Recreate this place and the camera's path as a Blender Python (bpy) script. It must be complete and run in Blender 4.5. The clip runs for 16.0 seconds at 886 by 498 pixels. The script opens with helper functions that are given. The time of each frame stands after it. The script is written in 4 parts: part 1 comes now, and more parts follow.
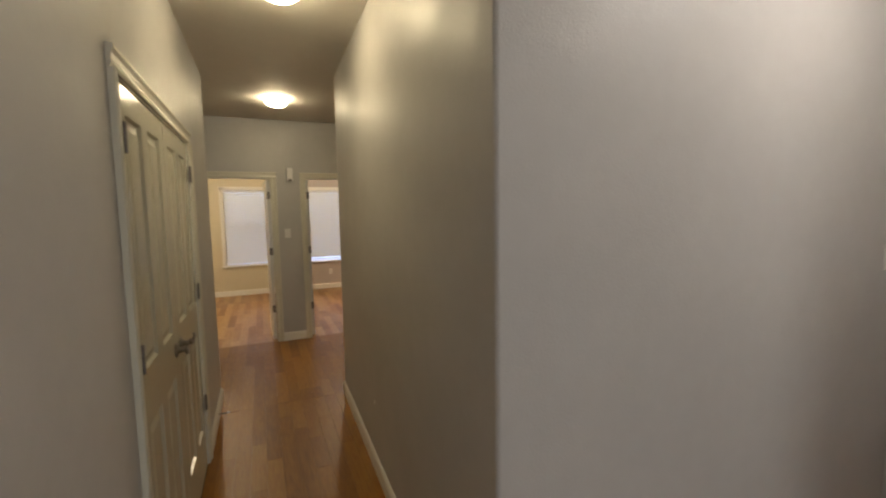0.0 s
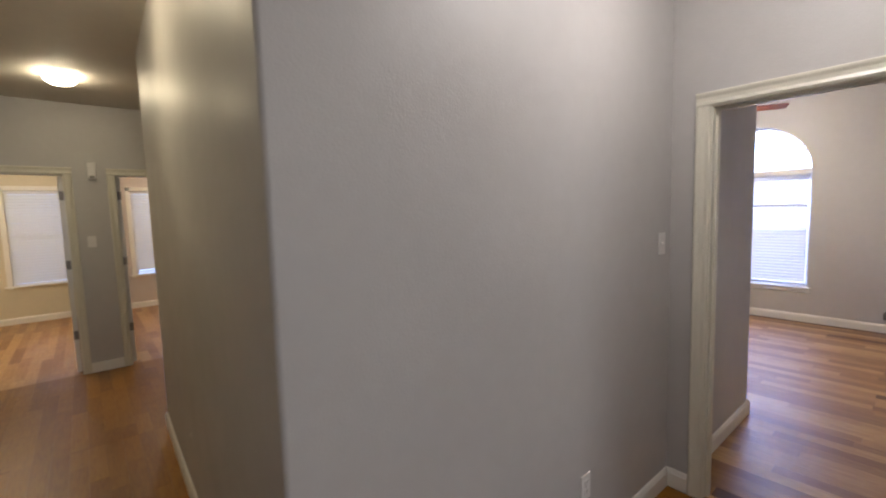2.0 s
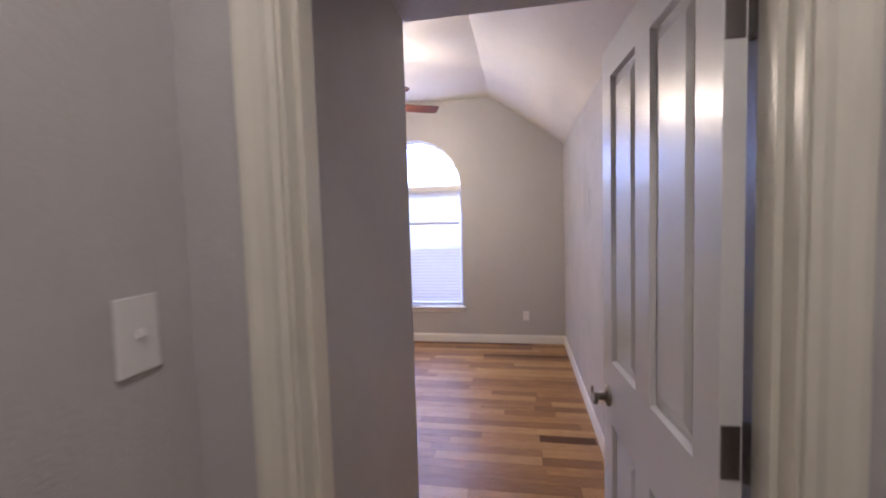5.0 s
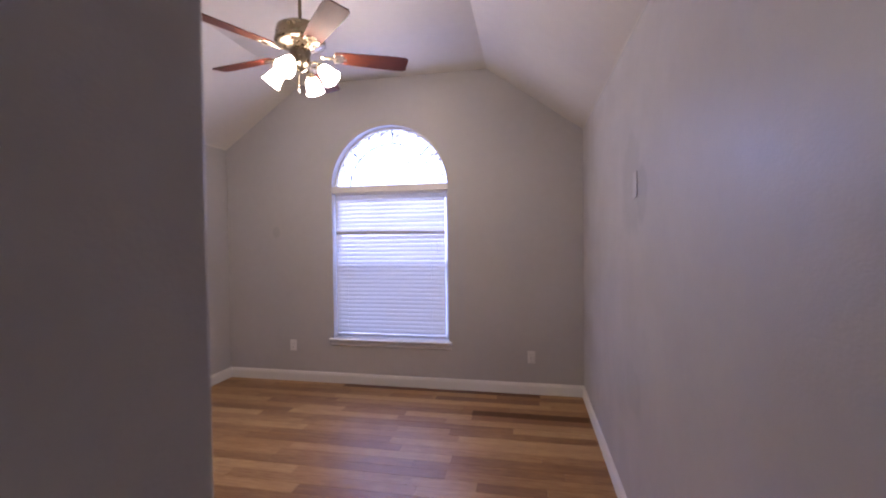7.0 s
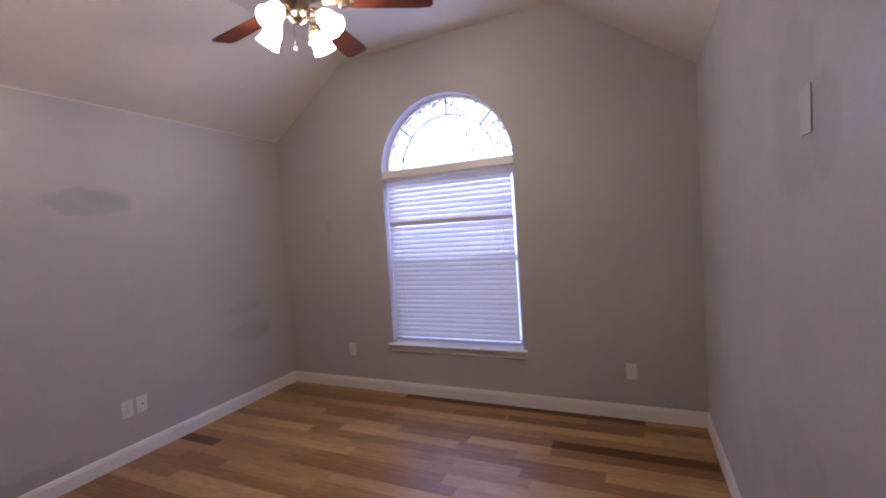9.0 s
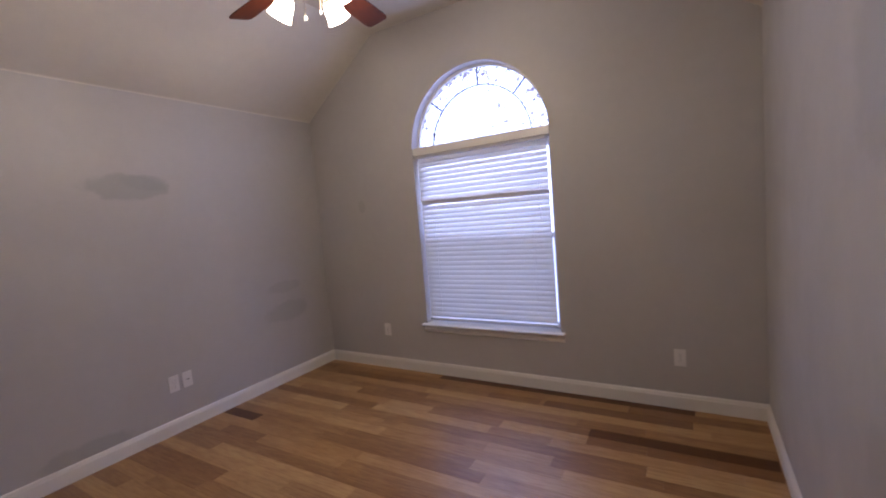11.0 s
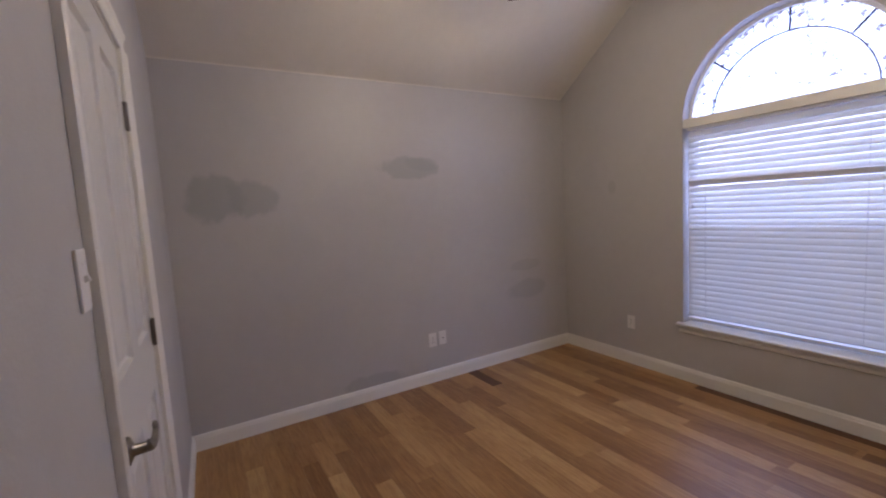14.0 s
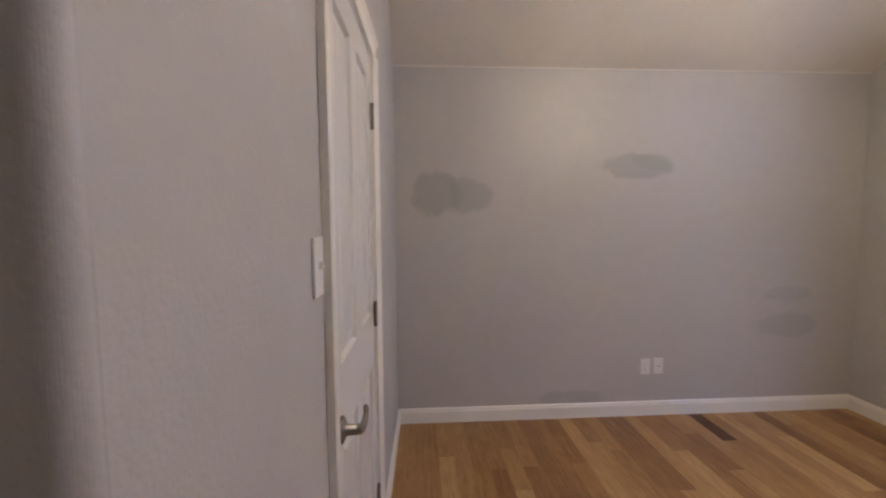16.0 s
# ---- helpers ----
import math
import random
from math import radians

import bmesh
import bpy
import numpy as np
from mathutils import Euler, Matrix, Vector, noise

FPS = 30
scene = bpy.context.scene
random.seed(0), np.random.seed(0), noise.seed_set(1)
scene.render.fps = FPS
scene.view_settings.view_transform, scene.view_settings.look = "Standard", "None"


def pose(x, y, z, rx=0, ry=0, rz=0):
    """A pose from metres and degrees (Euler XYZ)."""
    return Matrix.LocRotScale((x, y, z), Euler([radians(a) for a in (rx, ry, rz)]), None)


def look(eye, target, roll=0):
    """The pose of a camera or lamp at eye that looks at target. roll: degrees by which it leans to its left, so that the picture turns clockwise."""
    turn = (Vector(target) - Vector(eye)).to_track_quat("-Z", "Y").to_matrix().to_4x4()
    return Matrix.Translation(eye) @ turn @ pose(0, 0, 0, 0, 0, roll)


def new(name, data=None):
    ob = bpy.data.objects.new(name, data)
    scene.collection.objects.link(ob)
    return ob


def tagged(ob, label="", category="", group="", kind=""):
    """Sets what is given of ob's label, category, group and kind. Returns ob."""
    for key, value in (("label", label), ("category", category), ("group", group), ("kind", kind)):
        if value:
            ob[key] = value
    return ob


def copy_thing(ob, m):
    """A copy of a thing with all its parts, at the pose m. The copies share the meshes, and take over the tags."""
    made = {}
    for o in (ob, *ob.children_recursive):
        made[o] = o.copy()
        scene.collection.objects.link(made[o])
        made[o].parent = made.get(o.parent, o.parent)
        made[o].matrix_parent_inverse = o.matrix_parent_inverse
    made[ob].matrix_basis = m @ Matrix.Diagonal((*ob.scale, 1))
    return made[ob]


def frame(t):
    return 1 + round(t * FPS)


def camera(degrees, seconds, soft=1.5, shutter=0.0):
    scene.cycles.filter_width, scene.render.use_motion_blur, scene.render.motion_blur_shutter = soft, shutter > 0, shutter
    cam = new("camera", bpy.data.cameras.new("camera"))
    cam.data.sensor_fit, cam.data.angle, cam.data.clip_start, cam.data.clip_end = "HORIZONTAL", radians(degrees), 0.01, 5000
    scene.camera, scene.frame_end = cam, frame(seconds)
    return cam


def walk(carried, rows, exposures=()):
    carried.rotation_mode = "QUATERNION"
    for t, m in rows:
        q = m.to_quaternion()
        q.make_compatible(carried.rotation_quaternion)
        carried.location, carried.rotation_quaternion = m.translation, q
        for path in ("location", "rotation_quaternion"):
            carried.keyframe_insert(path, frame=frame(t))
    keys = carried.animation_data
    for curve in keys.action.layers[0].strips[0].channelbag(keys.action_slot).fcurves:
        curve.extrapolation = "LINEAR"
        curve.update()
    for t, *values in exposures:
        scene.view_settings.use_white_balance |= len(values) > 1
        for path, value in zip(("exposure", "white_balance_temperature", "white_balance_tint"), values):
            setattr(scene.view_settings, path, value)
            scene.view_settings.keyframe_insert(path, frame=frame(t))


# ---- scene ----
cam = camera(92.2, 16.0, soft=2.0, shutter=0.4)
PATH = [
    (0, (-0.107, -7.313, 1.613), (-1.94, -6.533, 1.434), -1.0),
    (0.5, (-0.062, -7.3, 1.611), (-1.795, -6.32, 1.428), -1.2),
    (1, (-0.028, -7.271, 1.617), (-1.686, -6.169, 1.427), -0.9),
    (1.5, (-0.042, -7.217, 1.58), (-1.627, -6.015, 1.37), -1.5),
    (2, (-0.098, -7.068, 1.579), (-1.623, -5.786, 1.399), -1.7),
    (2.5, (-0.242, -6.915, 1.563), (-1.619, -5.472, 1.416), -2.0),
    (3, (-0.376, -6.67, 1.541), (-1.483, -5.017, 1.33), -3.3),
    (3.5, (-0.454, -6.347, 1.543), (-1.324, -4.561, 1.311), -3.5),
    (4, (-0.511, -5.993, 1.538), (-1.153, -4.11, 1.33), -1.2),
    (4.2, (-0.525, -5.842, 1.534), (-1.049, -3.922, 1.335), -1.1),
    (6.3, (-0.461, -4.434, 1.484), (-0.766, -2.458, 1.44), -1.6),
    (6.5, (-0.503, -4.294, 1.464), (-0.821, -2.32, 1.41), -1.0),
    (7, (-0.492, -4.0, 1.439), (-0.881, -2.039, 1.393), -0.7),
    (7.5, (-0.444, -3.718, 1.484), (-0.958, -1.787, 1.384), -0.9),
    (8, (-0.456, -3.52, 1.472), (-1.124, -1.636, 1.405), -1.7),
    (10.5, (-0.319, -3.095, 1.413), (-1.249, -1.333, 1.239), -5.1),
    (11, (-0.352, -3.089, 1.420), (-1.374, -1.378, 1.247), -4.9),
    (11.5, (-0.391, -3.076, 1.415), (-1.538, -1.448, 1.229), -5.2),
    (12, (-0.433, -3.076, 1.411), (-1.694, -1.537, 1.208), -4.7),
    (12.5, (-0.449, -3.070, 1.423), (-1.851, -1.657, 1.225), -4.8),
    (13, (-0.471, -3.096, 1.425), (-1.985, -1.804, 1.224), -4.4),
    (13.5, (-0.528, -3.153, 1.439), (-2.142, -1.989, 1.241), -3.5),
    (14, (-0.566, -3.180, 1.437), (-2.286, -2.178, 1.246), -3.4),
    (14.5, (-0.588, -3.197, 1.439), (-2.377, -2.326, 1.247), -3.2),
    (15, (-0.601, -3.203, 1.440), (-2.469, -2.511, 1.261), -3.1),
    (15.5, (-0.642, -3.196, 1.437), (-2.583, -2.739, 1.281), -2.2),
    (16, (-0.743, -3.172, 1.443), (-2.733, -3.050, 1.281), -0.3),
]
EXPOSURES = [(0.0, 0.80, 6600, 5), (2.5, 0.82, 6050, 10), (4.2, 0.75, 6050, 12), (6.3, 0.25, 6030, 23), (8.0, -0.34, 6100, 24), (12.0, -0.41, 6450, 15), (14.5, -0.37, 6450, 13), (16.0, 0.08, 6750, 9)]
FAN_GLOW, HALL_GLOW, ROOM_FILL, FOYER_FILL = 80.0, 29.0, 150.0, 50.0
PASS_H, OPEN, DK1 = 2.42, 86, 24
walk(cam, [(t, look(eye, target, roll)) for t, eye, target, roll in PATH], EXPOSURES)

# ---- world, sun, window light ----
world = bpy.data.worlds.new("sky")
scene.world = world
world.use_nodes = True
wn = world.node_tree
sky = wn.nodes.new("ShaderNodeTexSky")
sky.sky_type, sky.sun_disc = "NISHITA", False
sky.sun_elevation, sky.sun_rotation = radians(42), radians(180)
wn.links.new(sky.outputs[0], wn.nodes["Background"].inputs[0])
wn.nodes["Background"].inputs[1].default_value = 0.12
sun = new("sun", bpy.data.lights.new("sun", "SUN"))
sun.data.energy, sun.data.angle, sun.data.color = 2.5, radians(0.5), (1, 0.95, 0.88)
sun.matrix_world = look((0, -30, 27), (0, 0, 0))


def window_light(name, eye, target, w, h, watts, colour):
    """Daylight standing in the opening of a window."""
    d = bpy.data.lights.new(name, "AREA")
    d.shape, d.size, d.size_y, d.energy, d.color = "RECTANGLE", w, h, watts, colour
    ob = new(name, d)
    ob.matrix_world = look(eye, target)
    return ob


DAY = (0.44, 0.54, 1.0)
window_light("daylight_arch", (-1.828, 0.17, 2.245), (-1.828, -1, 2.245), 1.30, 0.66, 18, DAY)
window_light("daylight_lower", (-1.828, 0.20, 1.195), (-1.828, -1, 1.195), 1.22, 1.50, 62, DAY)
window_light("daylight_room_a", (-9.60, -7.53, 1.34), (-8, -7.53, 1.34), 0.92, 1.5, 5, DAY)
window_light("daylight_room_b", (-9.60, -5.96, 1.34), (-8, -5.96, 1.34), 0.92, 1.5, 5, DAY)
# assumed window out of view, added for light on the hall and foyer walls
window_light("daylight_living", (4.02, -6.60, 1.5), (0, -6.60, 1.5), 1.6, 1.7, 19, (1.0, 0.97, 0.95))

# ---- materials ----


def mat(name, colour, rough=0.5, metal=0.0):
    m = bpy.data.materials.new(name)
    m.use_nodes = True
    b = m.node_tree.nodes["Principled BSDF"]
    b.inputs["Base Color"].default_value = (*colour, 1)
    b.inputs["Roughness"].default_value = rough
    b.inputs["Metallic"].default_value = metal
    return m


def node(m, kind, **values):
    n = m.node_tree.nodes.new(kind)
    for k, v in values.items():
        n.inputs[k].default_value = v
    return n


def link(m, a, b):
    m.node_tree.links.new(a, b)


def bsdf(m):
    return m.node_tree.nodes["Principled BSDF"]


def noise_of(m, vector, scale, detail=3.0, rough=0.55):
    n = node(m, "ShaderNodeTexNoise", Scale=scale, Detail=detail, Roughness=rough)
    link(m, vector, n.inputs["Vector"])
    return n.outputs[0]


def mathn(m, op, a, b=None, c=None):
    n = m.node_tree.nodes.new("ShaderNodeMath")
    n.operation = op
    for i, v in enumerate((a, b, c)):
        if v is None:
            continue
        if isinstance(v, (int, float)):
            n.inputs[i].default_value = v
        else:
            link(m, v, n.inputs[i])
    return n.outputs[0]


def ramp(m, value, lo, hi, a=0.0, b=1.0):
    n = m.node_tree.nodes.new("ShaderNodeMapRange")
    n.interpolation_type = "SMOOTHSTEP"
    for i, v in enumerate((lo, hi, a, b)):
        n.inputs[i + 1].default_value = v
    link(m, value, n.inputs[0])
    return n.outputs[0]


def mix(m, fac, a, b, mode="MIX"):
    n = m.node_tree.nodes.new("ShaderNodeMix")
    n.data_type, n.blend_type = "RGBA", mode
    for sock, v in ((n.inputs[0], fac), (n.inputs[6], a), (n.inputs[7], b)):
        if isinstance(v, (int, float)):
            sock.default_value = v
        elif isinstance(v, tuple):
            sock.default_value = (*v, 1)
        else:
            link(m, v, sock)
    return n.outputs[2]


def bump(m, height, strength, distance):
    n = node(m, "ShaderNodeBump", Strength=strength, Distance=distance)
    link(m, height, n.inputs["Height"])
    link(m, n.outputs[0], bsdf(m).inputs["Normal"])


def position(m):
    return m.node_tree.nodes.new("ShaderNodeNewGeometry").outputs["Position"]


def paint(name, colour, rough=0.42, patches=(), peel=0.16, patch_colour=None):
    """Rolled wall paint with orange peel, faint roller marks, and touched-up patches (centre, radii)."""
    m = mat(name, colour, rough)
    p = position(m)
    soft = noise_of(m, p, 1.1, 4)
    fine = noise_of(m, p, 14, 3)
    tone = mathn(m, "ADD", ramp(m, soft, 0.3, 0.7, 0.965, 1.02), ramp(m, fine, 0.3, 0.7, -0.012, 0.012))
    hsv = m.node_tree.nodes.new("ShaderNodeHueSaturation")
    hsv.inputs["Color"].default_value = (*colour, 1)
    link(m, tone, hsv.inputs["Value"])
    out = hsv.outputs[0]
    for centre, radii, depth, *own in patches:
        sub = m.node_tree.nodes.new("ShaderNodeVectorMath")
        sub.operation = "SUBTRACT"
        link(m, p, sub.inputs[0])
        sub.inputs[1].default_value = centre
        div = m.node_tree.nodes.new("ShaderNodeVectorMath")
        div.operation = "DIVIDE"
        link(m, sub.outputs[0], div.inputs[0])
        div.inputs[1].default_value = radii
        ln = m.node_tree.nodes.new("ShaderNodeVectorMath")
        ln.operation = "LENGTH"
        link(m, div.outputs[0], ln.inputs[0])
        wob = mathn(m, "ADD", ln.outputs["Value"], mathn(m, "MULTIPLY_ADD", noise_of(m, p, 9, 4), 0.9, -0.45))
        mask = mathn(m, "MULTIPLY", ramp(m, wob, 0.74, 1.08, 1.0, 0.0), depth)
        out = mix(m, mask, out, own[0] if own else patch_colour or colour)
    link(m, out, bsdf(m).inputs["Base Color"])
    r = ramp(m, noise_of(m, p, 3.0, 3), 0.3, 0.7, rough - 0.05, rough + 0.06)
    link(m, r, bsdf(m).inputs["Roughness"])
    peel_h = mathn(m, "ADD", noise_of(m, p, 130, 2, 0.4), mathn(m, "MULTIPLY", noise_of(m, p, 40, 2), 0.8))
    bump(m, peel_h, peel, 0.004)
    return m


GREY = (0.51, 0.492, 0.482)
PATCH = (0.345, 0.35, 0.338)
M_WALL = paint("grey_wall_paint", GREY, 0.47, [((-3.046, 0, 1.531), (0.045, 0.3, 0.06), 0.35)], patch_colour=PATCH)
M_WALL_W = paint("grey_wall_paint_touched_up", GREY, 0.40, [
    ((-3.607, -3.04, 1.585), (0.5, 0.17, 0.17), 0.72), ((-3.607, -2.82, 1.575), (0.5, 0.16, 0.13), 0.62),
    ((-3.607, -1.66, 1.765), (0.5, 0.28, 0.085), 0.62), ((-3.607, -1.55, 1.795), (0.5, 0.16, 0.06), 0.5),
    ((-3.607, -0.53, 0.865), (0.5, 0.20, 0.055), 0.34), ((-3.607, -0.50, 0.635), (0.5, 0.25, 0.10), 0.45),
    ((-3.607, -2.07, 0.135), (0.5, 0.26, 0.07), 0.5)], patch_colour=PATCH)
M_WALL_E = paint("grey_wall_paint_stained", GREY, 0.37, [
    ((0, -1.80, 1.685), (0.5, 0.20, 0.27), 0.40), ((0, -1.99, 1.625), (0.5, 0.10, 0.13), 0.45),
    ((0, -1.82, 0.705), (0.5, 0.16, 0.13), 0.3),
    ((0, -2.205, 0.36), (0.5, 0.012, 0.010), 0.8, (0.8, 0.79, 0.78)), ((0, -2.235, 0.335), (0.5, 0.008, 0.008), 0.8, (0.8, 0.79, 0.78))], patch_colour=PATCH)
M_CEIL = paint("white_ceiling_paint", (0.72, 0.68, 0.615), 0.7, peel=0.22)
M_CREAM = paint("cream_wall_paint", (0.66, 0.60, 0.46), 0.5)
M_PINK = paint("pale_rose_wall_paint", (0.52, 0.46, 0.44), 0.5)


def trim_paint(name, colour, rough=0.3):
    m = mat(name, colour, rough)
    p = position(m)
    out = mix(m, ramp(m, noise_of(m, p, 6, 4), 0.4, 0.85, 0, 0.3), colour, tuple(c * 0.93 for c in colour))
    link(m, out, bsdf(m).inputs["Base Color"])
    return m


M_TRIM = trim_paint("white_trim_paint", (0.82, 0.80, 0.75), 0.32)
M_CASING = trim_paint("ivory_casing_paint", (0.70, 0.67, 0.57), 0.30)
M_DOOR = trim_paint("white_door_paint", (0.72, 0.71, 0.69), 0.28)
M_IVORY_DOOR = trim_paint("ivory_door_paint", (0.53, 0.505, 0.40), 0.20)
M_PLATE = trim_paint("white_plastic", (0.78, 0.76, 0.74), 0.35)
M_PLATE_GREY = trim_paint("greyed_plastic", (0.56, 0.545, 0.54), 0.45)
M_DARK = mat("dark_slot", (0.03, 0.03, 0.03), 0.6)


def metal(name, colour, rough):
    m = mat(name, colour, rough, 1.0)
    p = position(m)
    link(m, ramp(m, noise_of(m, p, 40, 4), 0.3, 0.7, rough - 0.06, rough + 0.12), bsdf(m).inputs["Roughness"])
    return m


M_NICKEL = metal("brushed_nickel", (0.27, 0.245, 0.22), 0.34)
M_EDGE = metal("bronzed_steel", (0.30, 0.26, 0.21), 0.45)
M_HINGE = metal("dull_steel", (0.22, 0.20, 0.19), 0.42)
M_BRASS = metal("antique_brass", (0.27, 0.22, 0.155), 0.27)
M_BRASS_PALE = metal("pale_polished_brass", (0.62, 0.52, 0.37), 0.22)


def wood_floor(name, per_island, low, mid, high, gloss=(0.34, 0.42), sheen=0.62):
    """Strip flooring: every plank its own tone, grain along x."""
    m = mat(name, mid, 0.3)
    p = position(m)
    if per_island:
        rnd = m.node_tree.nodes.new("ShaderNodeNewGeometry").outputs["Random Per Island"]
    else:
        rnd = m.node_tree.nodes.new("ShaderNodeObjectInfo").outputs["Random"]
    off = m.node_tree.nodes.new("ShaderNodeCombineXYZ")
    link(m, mathn(m, "MULTIPLY", rnd, 37.0), off.inputs[0])
    link(m, mathn(m, "MULTIPLY", rnd, 91.0), off.inputs[2])
    add = m.node_tree.nodes.new("ShaderNodeVectorMath")
    link(m, p, add.inputs[0])
    link(m, off.outputs[0], add.inputs[1])
    stretch = m.node_tree.nodes.new("ShaderNodeVectorMath")
    stretch.operation = "MULTIPLY"
    link(m, add.outputs[0], stretch.inputs[0])
    stretch.inputs[1].default_value = (1.0, 11.0, 1.0)
    v = stretch.outputs[0]
    fine = noise_of(m, v, 9, 6, 0.65)
    strip = noise_of(m, v, 2.6, 4, 0.6)
    mottle = noise_of(m, add.outputs[0], 7, 4, 0.6)
    long = m.node_tree.nodes.new("ShaderNodeVectorMath")
    long.operation = "MULTIPLY"
    link(m, add.outputs[0], long.inputs[0])
    long.inputs[1].default_value = (1.6, 45.0, 1.0)
    knots = noise_of(m, long.outputs[0], 1.5, 4, 0.6)
    cr = m.node_tree.nodes.new("ShaderNodeValToRGB")
    e = cr.color_ramp.elements
    e[0].position, e[0].color = 0.0, (*low, 1)
    e[1].position, e[1].color = 1.0, (*high, 1)
    for at, c in ((0.22, [0.6 * a + 0.4 * b for a, b in zip(low, mid)]), (0.45, mid), (0.75, [0.5 * (a + b) for a, b in zip(mid, high)])):
        k = e.new(at)
        k.color = (*c, 1)
    tone = mathn(m, "ADD", mathn(m, "MULTIPLY_ADD", rnd, 0.92, 0.04), mathn(m, "MULTIPLY_ADD", strip, 0.7, -0.35))
    link(m, mathn(m, "ADD", tone, mathn(m, "MULTIPLY_ADD", mottle, 0.5, -0.25)), cr.inputs[0])
    out = mix(m, ramp(m, fine, 0.42, 0.72, 0, 0.8), cr.outputs[0], (0.70, 0.56, 0.41), "MULTIPLY")
    out = mix(m, ramp(m, fine, 0.25, 0.5, 0.16, 0), out, tuple(min(1, c * 1.15) for c in high))
    out = mix(m, ramp(m, knots, 0.56, 0.72, 0, 0.45), out, tuple(c * 0.8 for c in low))
    link(m, out, bsdf(m).inputs["Base Color"])
    link(m, ramp(m, noise_of(m, p, 1.3, 3), 0.3, 0.7, *gloss), bsdf(m).inputs["Roughness"])
    bsdf(m).inputs["Specular IOR Level"].default_value = sheen
    bump(m, fine, 0.06, 0.002)
    return m


LOW, MID, HIGH = (0.235, 0.105, 0.031), (0.372, 0.199, 0.070), (0.515, 0.320, 0.134)
M_WOOD = wood_floor("strip_wood_floor", False, LOW, MID, HIGH)
M_WOOD_FAR = wood_floor("strip_wood_floor_far", True, LOW, MID, HIGH)
M_WOOD_DARK = wood_floor("dark_strip_wood", False, (0.085, 0.030, 0.008), (0.100, 0.036, 0.010), (0.120, 0.044, 0.012), sheen=0.35)
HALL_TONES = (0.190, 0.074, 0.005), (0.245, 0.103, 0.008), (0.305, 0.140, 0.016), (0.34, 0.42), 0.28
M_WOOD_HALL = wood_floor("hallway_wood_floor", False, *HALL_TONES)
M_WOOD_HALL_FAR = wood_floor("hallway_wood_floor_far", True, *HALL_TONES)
M_WOOD_BROWN = wood_floor("brown_strip_wood", False, (0.185, 0.078, 0.022), (0.225, 0.098, 0.029), (0.27, 0.125, 0.040))
M_SUB = mat("dark_subfloor", (0.05, 0.03, 0.018), 0.9)

M_GROUND = mat("lawn", (0.07, 0.09, 0.04), 0.9)
link(M_GROUND, mix(M_GROUND, noise_of(M_GROUND, position(M_GROUND), 0.8, 5), (0.05, 0.07, 0.03), (0.10, 0.11, 0.05)), bsdf(M_GROUND).inputs["Base Color"])

M_BLADE = mat("cherry_blade", (0.20, 0.045, 0.02), 0.5)
bsdf(M_BLADE).inputs["Specular IOR Level"].default_value = 0.2
bp = M_BLADE.node_tree.nodes.new("ShaderNodeTexCoord").outputs["Object"]
bs = M_BLADE.node_tree.nodes.new("ShaderNodeVectorMath")
bs.operation = "MULTIPLY"
link(M_BLADE, bp, bs.inputs[0])
bs.inputs[1].default_value = (1, 14, 1)
link(M_BLADE, mix(M_BLADE, noise_of(M_BLADE, bs.outputs[0], 6, 5), (0.045, 0.012, 0.007), (0.125, 0.030, 0.014)), bsdf(M_BLADE).inputs["Base Color"])


def glow(name, colour, strength):
    m = mat(name, (0.8, 0.78, 0.74), 0.35)
    bsdf(m).inputs["Emission Color"].default_value = (*colour, 1)
    bsdf(m).inputs["Emission Strength"].default_value = strength
    return m


WARM = (1.0, 0.80, 0.56)
M_SHADE = glow("lit_frosted_glass_shade", (1.0, 0.85, 0.655), FAN_GLOW)
M_DOME = glow("lit_frosted_glass_dome", (1.0, 0.82, 0.53), HALL_GLOW)
# glow of the added foyer lamp, which stays out of view
M_FOYER_FILL = glow("foyer_fill_dome_glass", (1.0, 0.90, 0.83), FOYER_FILL)
M_ROOM_FILL = glow("room_fill_dome_glass", WARM, ROOM_FILL)

M_SLAT = bpy.data.materials.new("white_faux_wood_slat")
M_SLAT.use_nodes = True
sb = bsdf(M_SLAT)
sb.inputs["Base Color"].default_value = (0.80, 0.81, 0.80, 1)
sb.inputs["Roughness"].default_value = 0.38
tr = node(M_SLAT, "ShaderNodeBsdfTranslucent", Color=(0.86, 0.85, 0.85, 1))
ms = node(M_SLAT, "ShaderNodeMixShader", Fac=0.26)
link(M_SLAT, sb.outputs[0], ms.inputs[1])
link(M_SLAT, tr.outputs[0], ms.inputs[2])
link(M_SLAT, ms.outputs[0], M_SLAT.node_tree.nodes["Material Output"].inputs[0])

M_GLASS = mat("clear_glass", (0.95, 0.97, 0.97), 0.02)
bsdf(M_GLASS).inputs["Transmission Weight"].default_value = 1.0
M_OBSCURE = mat("hammered_glass", (0.97, 0.97, 1.0), 0.10)
bsdf(M_OBSCURE).inputs["Transmission Weight"].default_value = 1.0
vor = node(M_OBSCURE, "ShaderNodeTexVoronoi", Scale=26.0)
link(M_OBSCURE, position(M_OBSCURE), vor.inputs["Vector"])
rim_d = M_OBSCURE.node_tree.nodes.new("ShaderNodeVectorMath")
rim_d.operation = "DISTANCE"
link(M_OBSCURE, position(M_OBSCURE), rim_d.inputs[0])
rim_d.inputs[1].default_value = (-1.828, 0.11, 1.94)
